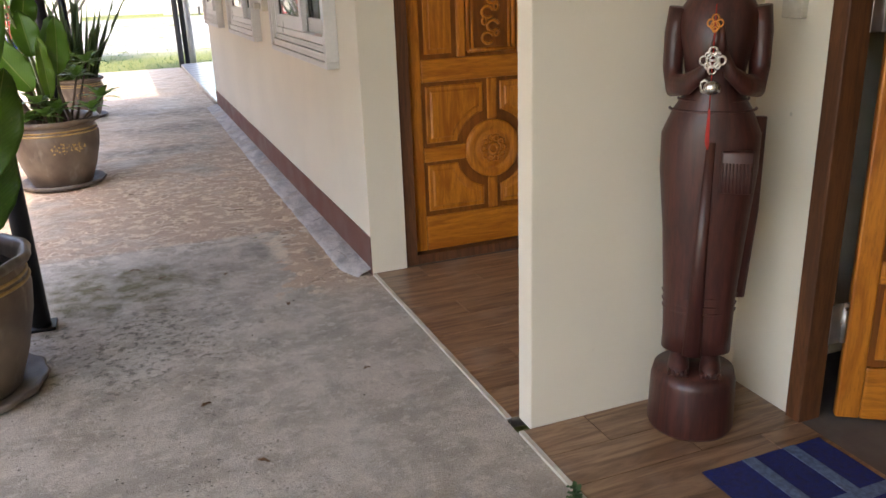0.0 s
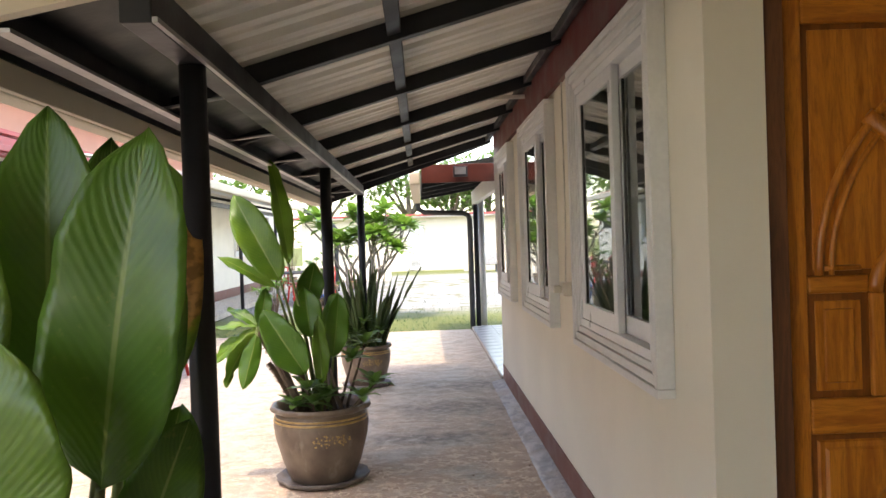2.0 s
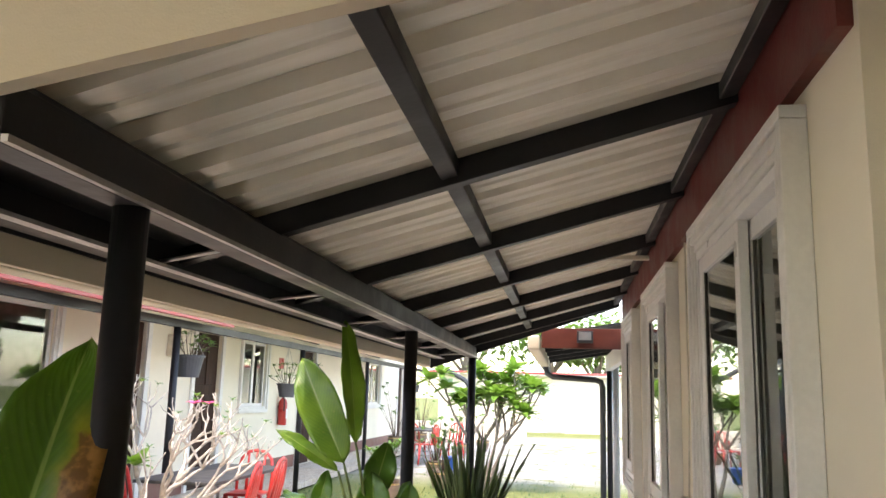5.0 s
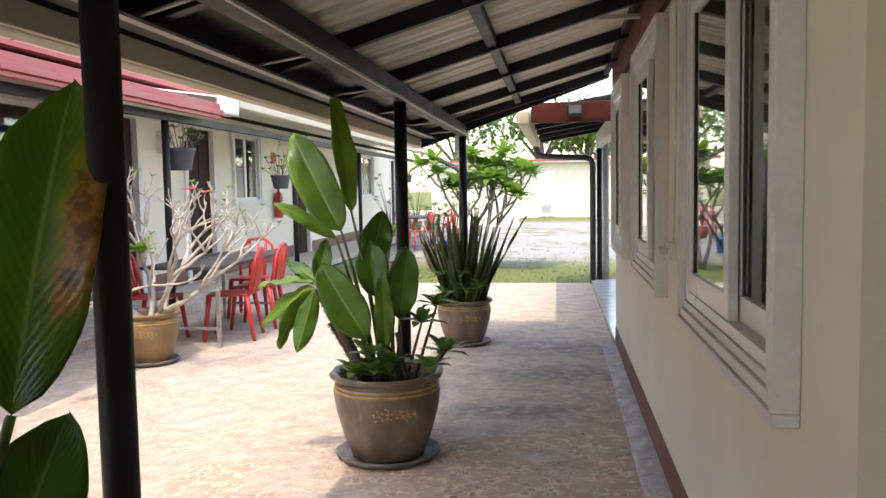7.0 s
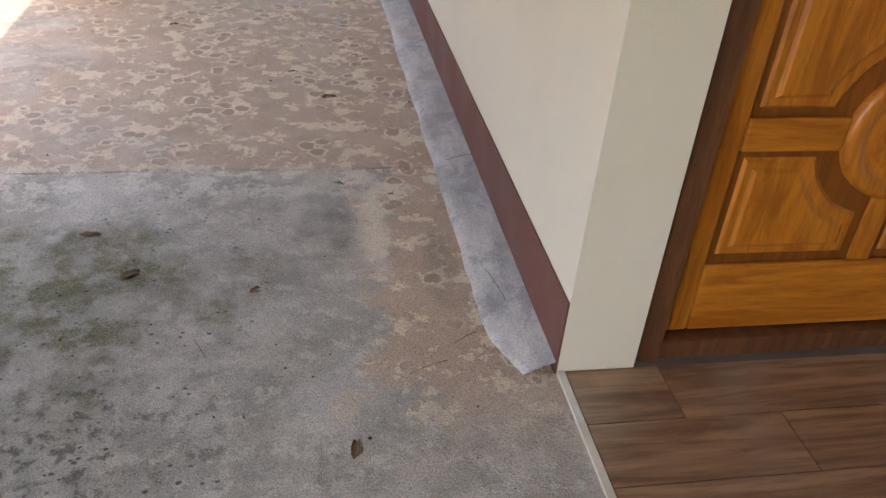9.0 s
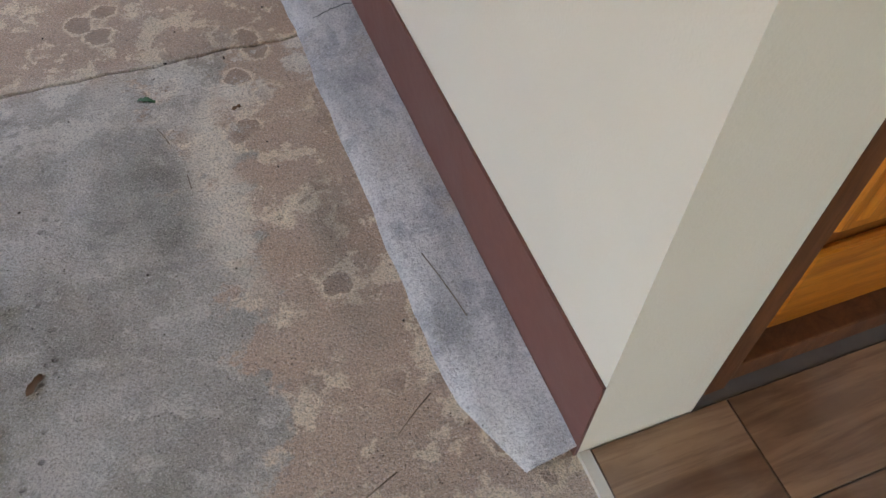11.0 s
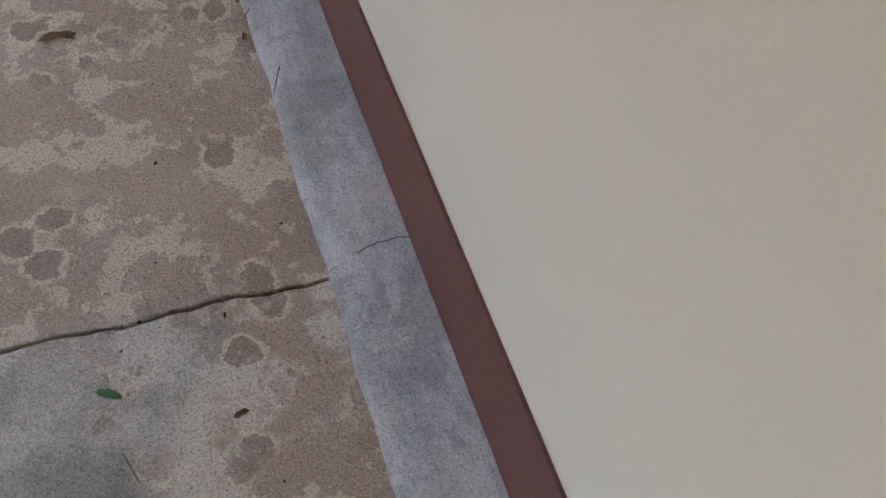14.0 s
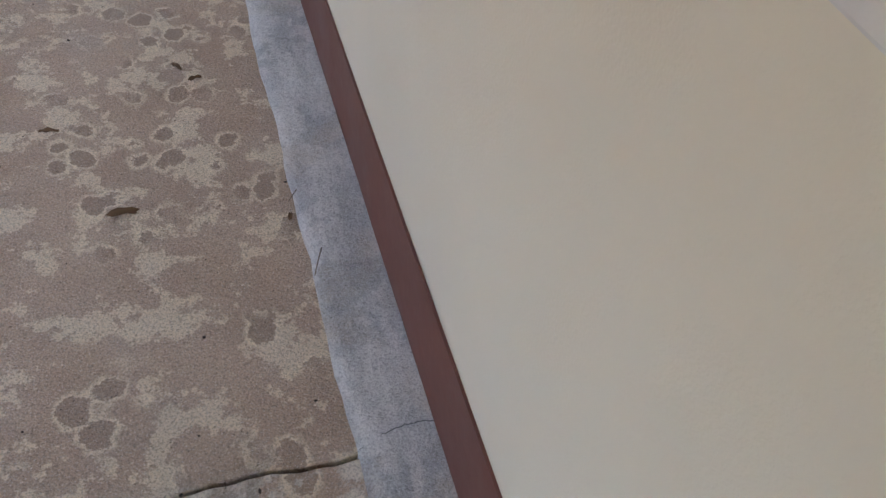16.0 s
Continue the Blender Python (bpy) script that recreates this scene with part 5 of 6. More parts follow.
def thorny_stem(parent, pts, r, seed):
    bm = bmesh.new()
    add_tube(bm, pts, [r, r * 1.05, r * 0.95, r * 0.8][:len(pts)], 10)
    rs = random.Random(seed)
    P = [Vector(p) for p in pts]
    for k in range(150):
        t = rs.random() * (len(P) - 1.001)
        i = int(t)
        c = P[i].lerp(P[i + 1], t - i)
        ax = (P[i + 1] - P[i]).normalized()
        o = Matrix.Rotation(rs.uniform(0, 6.28), 3, ax) @ ax.orthogonal().normalized()
        add_tube(bm, [c + o * r * 0.8, c + o * (r + 0.012)], [0.004, 0.0008], 4, False)
    return part("thorny_stem", bm, STEM_BROWN, parent)


thorny_stem(pl, [(-0.10, -0.08, -0.01), (-0.13, -0.10, 0.14), (-0.23, -0.14, 0.36), (-0.32, -0.16, 0.53)], 0.024, 1)
thorny_stem(pl, [(-0.06, -0.02, -0.01), (-0.08, -0.04, 0.15), (-0.11, -0.06, 0.30), (-0.18, -0.08, 0.46)], 0.022, 2)
thorny_stem(pl, [(-0.14, 0.04, -0.01), (-0.19, 0.03, 0.12), (-0.25, 0.01, 0.24), (-0.3, 0.0, 0.33)], 0.016, 3)


def rosette(parent, at, n, L, Wd, mat, tilt=0.5, seed=0):
    rs = random.Random(seed)
    bm = bmesh.new()
    for k in range(n):
        a = k * 2.4 + rs.uniform(-0.2, 0.2)
        up = tilt + 0.9 * k / n + rs.uniform(-0.15, 0.15)
        dd = (math.cos(a) * math.cos(up), math.sin(a) * math.cos(up), math.sin(up))
        leaf_bm(bm, at, dd, L * rs.uniform(0.8, 1.1), Wd, 0.5, 0.2, n=6, m=2, shape=0.9, wavy=0.002, seed=k)
    return part("rosette", bm, mat, parent, "", True)


for i, (x, y, z) in enumerate(((0.05, -0.16, 0.14), (-0.05, -0.20, 0.20), (0.26, -0.18, 0.14), (0.33, -0.12, 0.20), (-0.02, -0.22, 0.12), (0.2, -0.05, 0.34), (0.27, 0.02, 0.42), (-0.12, -0.18, 0.10))):
    tube("twig", [(x * 0.5, y * 0.5, -0.01), (x * 0.8, y * 0.9, z * 0.6), (x, y, z)], [0.010, 0.008, 0.006], STEM_BROWN, pl, 7)
    rosette(pl, (x, y, z), 11, 0.14, 0.055, LEAF_SMALL, 0.1, i)
tube("twig", [(0.10, -0.05, -0.01), (0.07, -0.09, 0.14), (0.02, -0.12, 0.26)], [0.018, 0.014, 0.010], STEM_BROWN, pl, 8)
tube("twig", [(0.15, -0.06, -0.01), (0.11, -0.10, 0.12), (0.08, -0.12, 0.3)], [0.014, 0.012, 0.008], STEM_BROWN, pl, 8)

# snake plant in the third pot
pl = tagged(base("snake_plant", (P3[0], P3[1], 0.36)), "dense snake plant with upright banded leaves", "plant")
rs = random.Random(11)
for i in range(64):
    a, q = rs.uniform(0, 6.28), rs.uniform(0.0, 1.0) ** 0.6
    lean = 0.08 + 0.28 * q
    ob = leaf(pl, LEAF_SNAKE, (0.17 * q * math.cos(a), 0.15 * q * math.sin(a), -0.01), (math.cos(a) * lean, math.sin(a) * lean, 1), rs.uniform(0.5, 0.92), rs.uniform(0.06, 0.09), droop=rs.uniform(-0.05, 0.15), twist=rs.uniform(-1, 1), fold=0.5, n=9, m=2, shape=0.4, wavy=0.003, seed=i)
leaf(pl, LEAF_SNAKE, (0.16, -0.05, 0.05), (0.55, 0.0, 1), 0.85, 0.08, droop=0.0, twist=0.3, fold=0.4, n=9, m=2, shape=0.5)
for i, (x, y, z) in enumerate(((-0.06, -0.22, 0.2), (-0.16, -0.22, 0.14), (0.05, -0.24, 0.15), (0.0, -0.23, 0.3), (-0.2, -0.18, 0.28), (-0.12, -0.24, 0.06), (0.16, -0.18, 0.2))):
    tube("twig", [(x * 0.5, y * 0.6, -0.01), (x, y, z)], 0.006, STEM_GREEN, pl, 6)
    rosette(pl, (x, y, z), 10, 0.12, 0.045, LEAF_SMALL, 0.0, 20 + i)

# desert rose in the fourth pot
pl = tagged(base("desert_rose", (P4[0], P4[1], 0.36)), "pale bare-branched desert rose with magenta flowers", "plant")
rs = random.Random(4)
tips = []


def branch(p, d, L, r, depth):
    pts, q, dd = [Vector(p)], Vector(p), Vector(d).normalized()
    for k in range(4):
        dd = (dd + Vector((rs.uniform(-0.45, 0.45), rs.uniform(-0.45, 0.45), rs.uniform(-0.15, 0.35)))).normalized()
        q = q + dd * L / 4
        pts.append(q.copy())
    tube("branch", pts, [r * (1 - 0.12 * k) for k in range(5)], STEM_PALE, pl, 6)
    if depth == 0:
        tips.append(q.copy())
        return
    for _ in range(3 if depth > 1 else 2):
        branch(q, dd + Vector((rs.uniform(-0.9, 0.9), rs.uniform(-0.9, 0.9), rs.uniform(-0.3, 0.6))), L * 0.72, r * 0.62, depth - 1)


for k in range(7):
    a = k * 0.9
    branch((0.05 * math.cos(a), 0.05 * math.sin(a), -0.02), (math.cos(a) * 1.7, math.sin(a) * 1.7, 1.0), 0.56, 0.03, 3)
for i, t in enumerate(tips):
    if i % 4 == 0:
        rosette(pl, t, 5, 0.05, 0.022, LEAF_SMALL if i % 3 else LEAF_LITE, 0.2, 60 + i)
    if i % 31 == 3:
        bm = bmesh.new()
        for k in range(5):
            a = k * 1.2566
            leaf_bm(bm, t, (math.cos(a), math.sin(a) - 0.3, 0.5), 0.075, 0.055, 0.5, 0.1, n=5, m=2, shape=1.2, wavy=0)
        part("flower", bm, PINK_FLOWER, pl, "magenta flower", True)
rosette(pl, (-0.1, 0.1, 0.55), 14, 0.2, 0.09, LEAF_TREE, 0.2, 99)


# ---- end of the walk: far porch, yard, far building ----
porch = structure(base("floor_far_porch", (0, 0, 0)), "white glazed tiles on the far porch floor", "floor")
box("bed", (-0.02, 1.8), (5.701, 10.45), (-0.03, 0.05), CONCRETE, porch)
bm = bmesh.new()
add_box(bm, 0.002, 0.298, 0.002, 0.298, 0.05, 0.057)
tm = bpy.data.meshes.new("tile")
bm.to_mesh(tm)
bm.free()
tm.materials.append(WHITE_TILE)
for i in range(6):
    for j in range(15):
        t = new("tile", tm)
        t.location, t.parent = (-0.01 + 0.3 * i, 5.76 + 0.31 * j, 0), porch
structure(box("wall_far_porch", (1.8, 1.92), (5.7005, 10.45), (0.0, 2.6), CREAM), "cream plaster wall behind the far porch", "wall")
fp = structure(base("roof_far_porch", (0, 0, 0)), "low porch roof with red fascia and black rafters", "roof")
box("fascia", (-0.74, 1.8), (6.28, 6.31), (2.01, 2.20), RED_GUTTER, fp, 0.004, "rust red painted fascia board")
bm = bmesh.new()
for x, z in ((-0.75, 2.02), (1.8, 2.45)):
    for y in (6.315, 10.8):
        for dz in (0, 0.02):
            bm.verts.new((x, y, z + dz + 0.1))
bmesh.ops.convex_hull(bm, input=bm.verts)
part("sheet", bm, GREY_PIPE, fp)
for y in (6.7, 7.6, 8.5, 9.4, 10.3):
    bm = bmesh.new()
    for x, z in ((-0.74, 2.04), (1.79, 2.46)):
        for yy in (y - 0.025, y + 0.025):
            for dz in (0, 0.06):
                bm.verts.new((x, yy, z + dz))
    bmesh.ops.convex_hull(bm, input=bm.verts)
    part("rafter", bm, BLACK_STEEL, fp)
box("edge_beam", (0.06, 0.13), (6.32, 10.6), (1.95, 2.16), WHITE_TRIM, fp, 0.003)
box("gutter", (-0.87, -0.755), (6.26, 10.8), (1.99, 2.13), CREAM_OLD, fp, 0.02, "cream rain gutter")
tube("post", [(0.10, 10.4, 0.05), (0.10, 10.4, 1.96)], 0.038, BLACK_STEEL, fp, 14)
tube("post", [(0.20, 10.6, -0.03), (0.20, 10.6, 2.05)], 0.05, WHITE_TRIM, fp, 14)
dp = tagged(base("downpipe", (0, 0, 0)), "dark grey rain downpipe from gutter to ground", "downpipe")
tube("pipe", [(-0.80, 10.35, 2.0), (-0.78, 10.35, 1.90), (-0.70, 10.35, 1.85), (-0.10, 10.35, 1.82), (-0.02, 10.35, 1.79), (0.005, 10.35, 1.71), (0.005, 10.35, 0.001)], 0.042, GREY_PIPE, dp, 14)
for z in (0.5, 1.4):
    tube("bracket", [(0.005, 10.35, z), (0.07, 10.4, z)], 0.012, BARE_STEEL, dp, 6)
fl = tagged(base("floodlight", (-0.335, 6.22, 2.115)), "small black floodlight on the red fascia", "floodlight", "floodlights")
box("housing", (-0.075, 0.075), (-0.02, 0.03), (-0.055, 0.055), GREY_PLASTIC, fl, 0.008)
box("lens", (-0.058, 0.058), (-0.024, -0.0205), (-0.03, 0.045), LAMP_GLASS, fl, 0.002, "pale lamp glass")
box("bracket", (-0.02, 0.02), (0.0305, 0.0595), (-0.01, 0.01), GREY_PLASTIC, fl)

sk = tagged(base("wall_socket", (-0.001, 2.05, 1.13)), "ivory surface socket with a plug on the wall", "socket")
box("case", (-0.045, 0), (-0.06, 0.06), (-0.035, 0.035), PLASTIC_WHITE, sk, 0.004)
box("plug", (-0.085, -0.0455), (-0.025, 0.015), (-0.02, 0.018), PLASTIC_WHITE, sk, 0.006)
tube("cable", [(-0.02, 0.0, 0.034), (-0.012, 0.0, 0.4), (-0.012, 0.0, 1.08)], 0.004, PLASTIC_WHITE, sk, 6)
cl = tagged(base("tube_lamp_bracket", (-0.05, 3.35, 2.355)), "white conduit and bracket under the roof", "conduit")
box("arm", (-0.28, 0.045), (-0.02, 0.02), (0.0, 0.025), PLASTIC_WHITE, cl, 0.003)
tube("conduit", [(0.035, 0.0, 0.0), (0.035, 0.0, -0.16)], 0.009, PLASTIC_WHITE, cl, 8)

# far building across the lawn
FY = 37.0
far = tagged(base("far_building", (0, FY, 0)), "pale outbuilding with red roof edge across the lawn", "building")
box("wall", (-6.5, 5.0), (0, 6), (-0.03, 2.62), WHITE_PLASTER, far)
box("roof", (-6.9, 5.4), (-0.5, 6.5), (2.625, 2.72), RED_ROOF, far, 0.01)
box("eave", (-6.9, 5.4), (-0.45, 0.0), (2.56, 2.624), WHITE_TRIM, far)
dd = box("door", (-1.42, -0.60), (-0.06, -0.001), (0.03, 2.16), WHITE_ALU, far, 0.01, "white plastic door")
for k in range(9):
    box("louvre", (-1.25, -0.77), (-0.075, -0.0605), (0.2 + 0.045 * k, 0.225 + 0.045 * k), BARE_STEEL, dd)
for k in range(3):
    tube("relief", [(-1.3 + 0.06 * i, -0.065, 1.0 + 0.22 * k + 0.06 * math.sin(i * 0.63)) for i in range(10)], 0.014, BARE_STEEL, dd, 5)
box("low_wall", (1.2, 5.5), (-2.2, -2.0), (-0.03, 1.1), WHITE_PLASTER, far)
for k in range(6):
    box("pillar", (1.7 + 0.75 * k, 1.9 + 0.75 * k), (-2.25, -1.95), (-0.03, 1.2), WHITE_PLASTER, far)
yw = tagged(base("yard_wall", (0, 28, 0)), "low cream garden wall beside the lawn", "wall")
box("body", (-9.0, -2.15), (0, 0.16), (-0.03, 0.62), CREAM, yw, 0.01)
box("pillar", (-2.148, -1.9), (-0.05, 0.21), (-0.03, 0.72), CREAM, yw, 0.01)
bn = tagged(base("washing_trough", (1.9, 33.0, -0.03)), "grey steel trough and tubs by the far wall", "trough")
box("tub", (0, 0.7), (0, 0.6), (0.3, 0.85), BARE_STEEL, bn, 0.03)
box("tub", (0.9, 1.4), (0, 0.5), (0.0, 0.7), BLUE_PLASTIC, bn, 0.05)
for x in (0.06, 0.62):
    for y in (0.06, 0.52):
        box("leg", (x, x + 0.05), (y, y + 0.05), (0.0, 0.301), GREY_PLASTIC, bn)


def crown(bm, c, R, n, size, rs, flat=0.7):
    for k in range(n):
        while True:
            p = Vector((rs.uniform(-1, 1), rs.uniform(-1, 1), rs.uniform(-1, 1)))
            if 0.25 < p.length < 1:
                break
        p = Vector((p.x * R, p.y * R, p.z * R * flat)) + Vector(c)
        dd = (rs.uniform(-1, 1), rs.uniform(-1, 1), rs.uniform(-0.4, 0.9))
        leaf_bm(bm, p, dd, size * rs.uniform(0.6, 1.2), size * 0.45, 0.6, 0.2, n=3, m=1, shape=0.8, wavy=0)


rs = random.Random(8)
# frangipani tree behind the end of the walk
ft = tagged(base("frangipani_tree", (-1.90, 12.6, -0.03)), "frangipani tree with bare forked limbs and leaf rosettes", "tree")
ends = []


def limb(p, d, L, r, depth):
    pts, q, dd_ = [Vector(p)], Vector(p), Vector(d).normalized()
    for k in range(4):
        dd_ = (dd_ + Vector((rs.uniform(-0.2, 0.2), rs.uniform(-0.2, 0.2), rs.uniform(0.0, 0.18)))).normalized()
        q = q + dd_ * L / 4
        pts.append(q.copy())
    tube("limb", pts, [r * (1 - 0.09 * k) for k in range(5)], BARK, ft, 8)
    if depth == 0:
        ends.append(q.copy())
        return
    for s in range(3):
        a = rs.uniform(0, 6.28)
        limb(q, dd_ + Vector((0.75 * math.cos(a), 0.75 * math.sin(a), 0.1)), L * rs.uniform(0.5, 0.95), r * 0.66, depth - 1)


for k in range(4):
    a = k * 1.57 + 0.5
    limb((0.09 * math.cos(a), 0.09 * math.sin(a), 0.0), (0.4 * math.cos(a), 0.4 * math.sin(a), 1), 0.85, 0.04, 2)
for i, e in enumerate(ends):
    rosette(ft, e, 16, 0.36, 0.12, LEAF_TREE, 0.0, 200 + i)

bg = random.Random(21)
for i, (x, y, z, R) in enumerate(((3.5, 48, 5.0, 3.6), (-1.5, 50, 5.2, 3.8), (-6.5, 47, 5.0, 3.8), (8.5, 50, 5.0, 4.0), (-12, 46, 4.8, 3.8), (1.2, 46, 4.2, 2.4))):
    tr = tagged(base("garden_tree", (x, y, -0.03)), "leafy green tree behind the far building", "tree", "trees behind the far building")
    tube("trunk", [(0, 0, 0), (0.1, 0, z * 0.5), (0.0, 0.1, z)], [0.28, 0.22, 0.1], BARK, tr, 8)
    for k in range(4):
        a = k * 1.6 + i
        tube("limb", [(0.05, 0, z * 0.55), (R * 0.35 * math.cos(a), R * 0.35 * math.sin(a), z * 0.85), (R * 0.6 * math.cos(a), R * 0.6 * math.sin(a), z * 1.05)], [0.12, 0.09, 0.04], BARK, tr, 6)
    bm = bmesh.new()
    for k in range(7):
        a = k * 0.9 + i
        crown(bm, (R * 0.55 * math.cos(a), R * 0.55 * math.sin(a), z + bg.uniform(-0.8, 1.0)), R * 0.55, 150, 0.55, bg)
    part("crown", bm, LEAF_SMALL, tr, "", True)

# ---- opposite building ----
OX = -5.8
plat = structure(box("floor_opposite", (-5.7995, -4.73), (-3.0, 27.0), (0.0012, 0.1), CONCRETE, None, 0.006), "raised concrete step along the opposite rooms", "floor")
ow_holes = [(3.6, 6.3, 1.25, 2.36), (11.36, 12.42, 1.27, 2.36), (19.8, 21.4, 1.25, 2.36), (7.5, 8.2, 0.1, 2.36), (9.62, 10.5, 0.1, 2.36), (14.35, 15.3, 0.1, 2.36), (24.0, 24.8, 0.1, 2.36)]
structure(link_mesh("wall_west", wall_mesh("x", OX - 0.12, OX, -3.0, 27.0, 0.0, 2.75, ow_holes), CREAM), "cream plaster wall of the opposite rooms", "wall")
for a, b in ((-3.0, 7.39), (8.31, 9.51), (10.61, 14.24), (15.41, 23.89), (24.91, 27.0)):
    structure(box("baseboard_west", (OX + 0.0005, OX + 0.006), (a, b), (0.101, 0.33), BROWN_BASE), "dark brown painted band at the wall's foot", "baseboard")
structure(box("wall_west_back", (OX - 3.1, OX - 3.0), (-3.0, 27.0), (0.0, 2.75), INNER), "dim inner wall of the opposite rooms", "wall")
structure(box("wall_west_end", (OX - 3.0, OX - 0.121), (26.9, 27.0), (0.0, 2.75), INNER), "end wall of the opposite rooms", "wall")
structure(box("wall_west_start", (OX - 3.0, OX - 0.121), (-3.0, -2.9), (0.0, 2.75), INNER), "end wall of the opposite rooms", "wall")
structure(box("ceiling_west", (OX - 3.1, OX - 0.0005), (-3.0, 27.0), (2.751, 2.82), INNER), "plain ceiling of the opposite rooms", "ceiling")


def far_window(name, y0, y1, z0, z1, lights):
    ob = structure(base(name, (OX, y0, z0)), "white framed window in the opposite wall", "window")
    L, H = y1 - y0, z1 - z0
    bm = bmesh.new()
    for a, b, d in ((0.11, 0.05, 0.05), (0.05, 0.0, 0.03)):
        add_box(bm, 0.0005, d, -a, L + a, -a, -b, 0.003)
        add_box(bm, 0.0005, d, -a, L + a, H + b, H + a, 0.003)
        add_box(bm, 0.0005, d, -a, -b, -b, H + b, 0.003)
        add_box(bm, 0.0005, d, L + b, L + a, -b, H + b, 0.003)
    part("moulding", bm, WHITE_TRIM, ob)
    w_ = L / lights
    for k in range(lights):
        bm = bmesh.new()
        a, b = k * w_, (k + 1) * w_ - 0.001
        add_box(bm, -0.05, -0.02, a, a + 0.045, 0, H, 0.002)
        add_box(bm, -0.05, -0.02, b - 0.045, b, 0, H, 0.002)
        add_box(bm, -0.05, -0.02, a + 0.045, b - 0.045, 0, 0.05, 0.002)
        add_box(bm, -0.05, -0.02, a + 0.045, b - 0.045, H - 0.05, H, 0.002)
        part("sash", bm, WHITE_ALU, ob)
        box("pane", (-0.038, -0.033), (a + 0.046, b - 0.046), (0.051, H - 0.051), GLASS, ob)


far_window("window_4", 3.6, 6.3, 1.25, 2.36, 3)
far_window("window_5", 11.36, 12.42, 1.27, 2.36, 2)
far_window("window_6", 19.8, 21.4, 1.25, 2.36, 2)


def far_door(name, y0, y1):
    ob = structure(base(name, (OX, y0, 0.1)), "dark brown panelled door in white surround, closed", "door")
    L, H = y1 - y0, 2.26
    bm = bmesh.new()
    add_box(bm, 0.0005, 0.03, -0.1, -0.001, 0.002, H + 0.1, 0.003)
    add_box(bm, 0.0005, 0.03, L + 0.001, L + 0.1, 0.002, H + 0.1, 0.003)
    add_box(bm, 0.0005, 0.03, -0.0005, L + 0.0005, H + 0.001, H + 0.1, 0.003)
    part("surround", bm, WHITE_TRIM, ob)
    box("leaf", (-0.09, -0.05), (0.002, L - 0.002), (0.004, H - 0.002), OLD_DOOR, ob)
    for za, zb in ((0.15, 0.7), (0.85, 1.35), (1.5, 2.1)):
        for ya, yb in ((0.1, L / 2 - 0.04), (L / 2 + 0.04, L - 0.1)):
            box("panel", (-0.0495, -0.036), (ya, yb), (za, zb), OLD_DOOR, ob, 0.006)
    tube("handle", [(-0.049, L - 0.06, 0.98), (-0.0, L - 0.06, 0.98), (0.0, L - 0.16, 0.98)], 0.009, STEEL_HINGE, ob, 6)


for k, (a, b) in enumerate(((7.5, 8.2), (9.62, 10.5), (14.35, 15.3), (24.0, 24.8))):
    far_door("door_%d" % (k + 3), a, b)

op = structure(base("roof_opposite", (0, 0, 0)), "lean-to roof of the opposite rooms on black posts", "roof")
box("beam", (-4.64, -4.56), (-2.5, 22.0), (2.18, 2.26), BLACK_STEEL, op, 0.003)
for y in (2.4, 6.65, 10.85, 15.1, 19.3):
    tube("post", [(-4.60, y, 0.001), (-4.60, y, 2.181)], 0.04, BLACK_STEEL, op, 12)


def slope_sheet(name, y0, y1, mat, x0=-4.35, x1=-5.79, z0=2.50, z1=2.74, pitch=0.25, label=""):
    bm = bmesh.new()
    prof, y = [], y0
    while y < y1 - 0.01:
        prof += [(y, 0.0), (y + pitch * 0.6, 0.0), (y + pitch * 0.68, 0.025), (y + pitch * 0.92, 0.025)]
        y += pitch
    rows_ = [[bm.verts.new((x, yy, z + q)) for yy, q in prof] for x, z in ((x0, z0), (x1, z1))]
    for i in range(len(prof) - 1):
        bm.faces.new((rows_[0][i], rows_[0][i + 1], rows_[1][i + 1], rows_[1][i]))
    return part(name, bm, mat, op, label)


slope_sheet("red_sheet", -2.5, 7.6, RED_ROOF, z0=2.34, label="red ribbed roofing")
slope_sheet("white_sheet", 7.8, 22.0, WHITE_TRIM, x0=-4.2, label="off-white ribbed roofing")
bm = bmesh.new()
for z0, z1, x in ((2.25, 2.29, -4.33), (2.291, 2.35, -4.30), (2.351, 2.43, -4.345)):
    add_box(bm, x - 0.05, x, -2.5, 7.5, z0, z1, 0.006)
part("red_gutter", bm, RED_ROOF, op, "red metal gutter and flashing")
box("gutter_end", (-4.40, -4.22), (7.51, 7.78), (2.30, 2.54), WHITE_TRIM, op, 0.03, "white gutter end piece")
box("white_gutter", (-4.34, -4.20), (7.79, 22.0), (2.40, 2.54), CREAM_OLD, op, 0.02, "cream rain gutter")
for y in (6.65, 10.85, 15.1, 19.3):
    bm = bmesh.new()
    for x, z in ((-4.35, 2.265), (-5.79, 2.6)):
        for yy in (y - 0.02, y + 0.02):
            for dz in (0, 0.06):
                bm.verts.new((x, yy, z + dz))
    bmesh.ops.convex_hull(bm, input=bm.verts)
    part("rafter", bm, BLACK_STEEL, op)
tube("corner_pipe", [(-4.27, 21.9, 2.5), (-4.15, 21.9, 2.40), (-3.40, 21.9, 2.0), (-3.28, 21.9, 1.85), (-3.28, 21.9, 0.001)], 0.07, GREY_PIPE, op, 10)

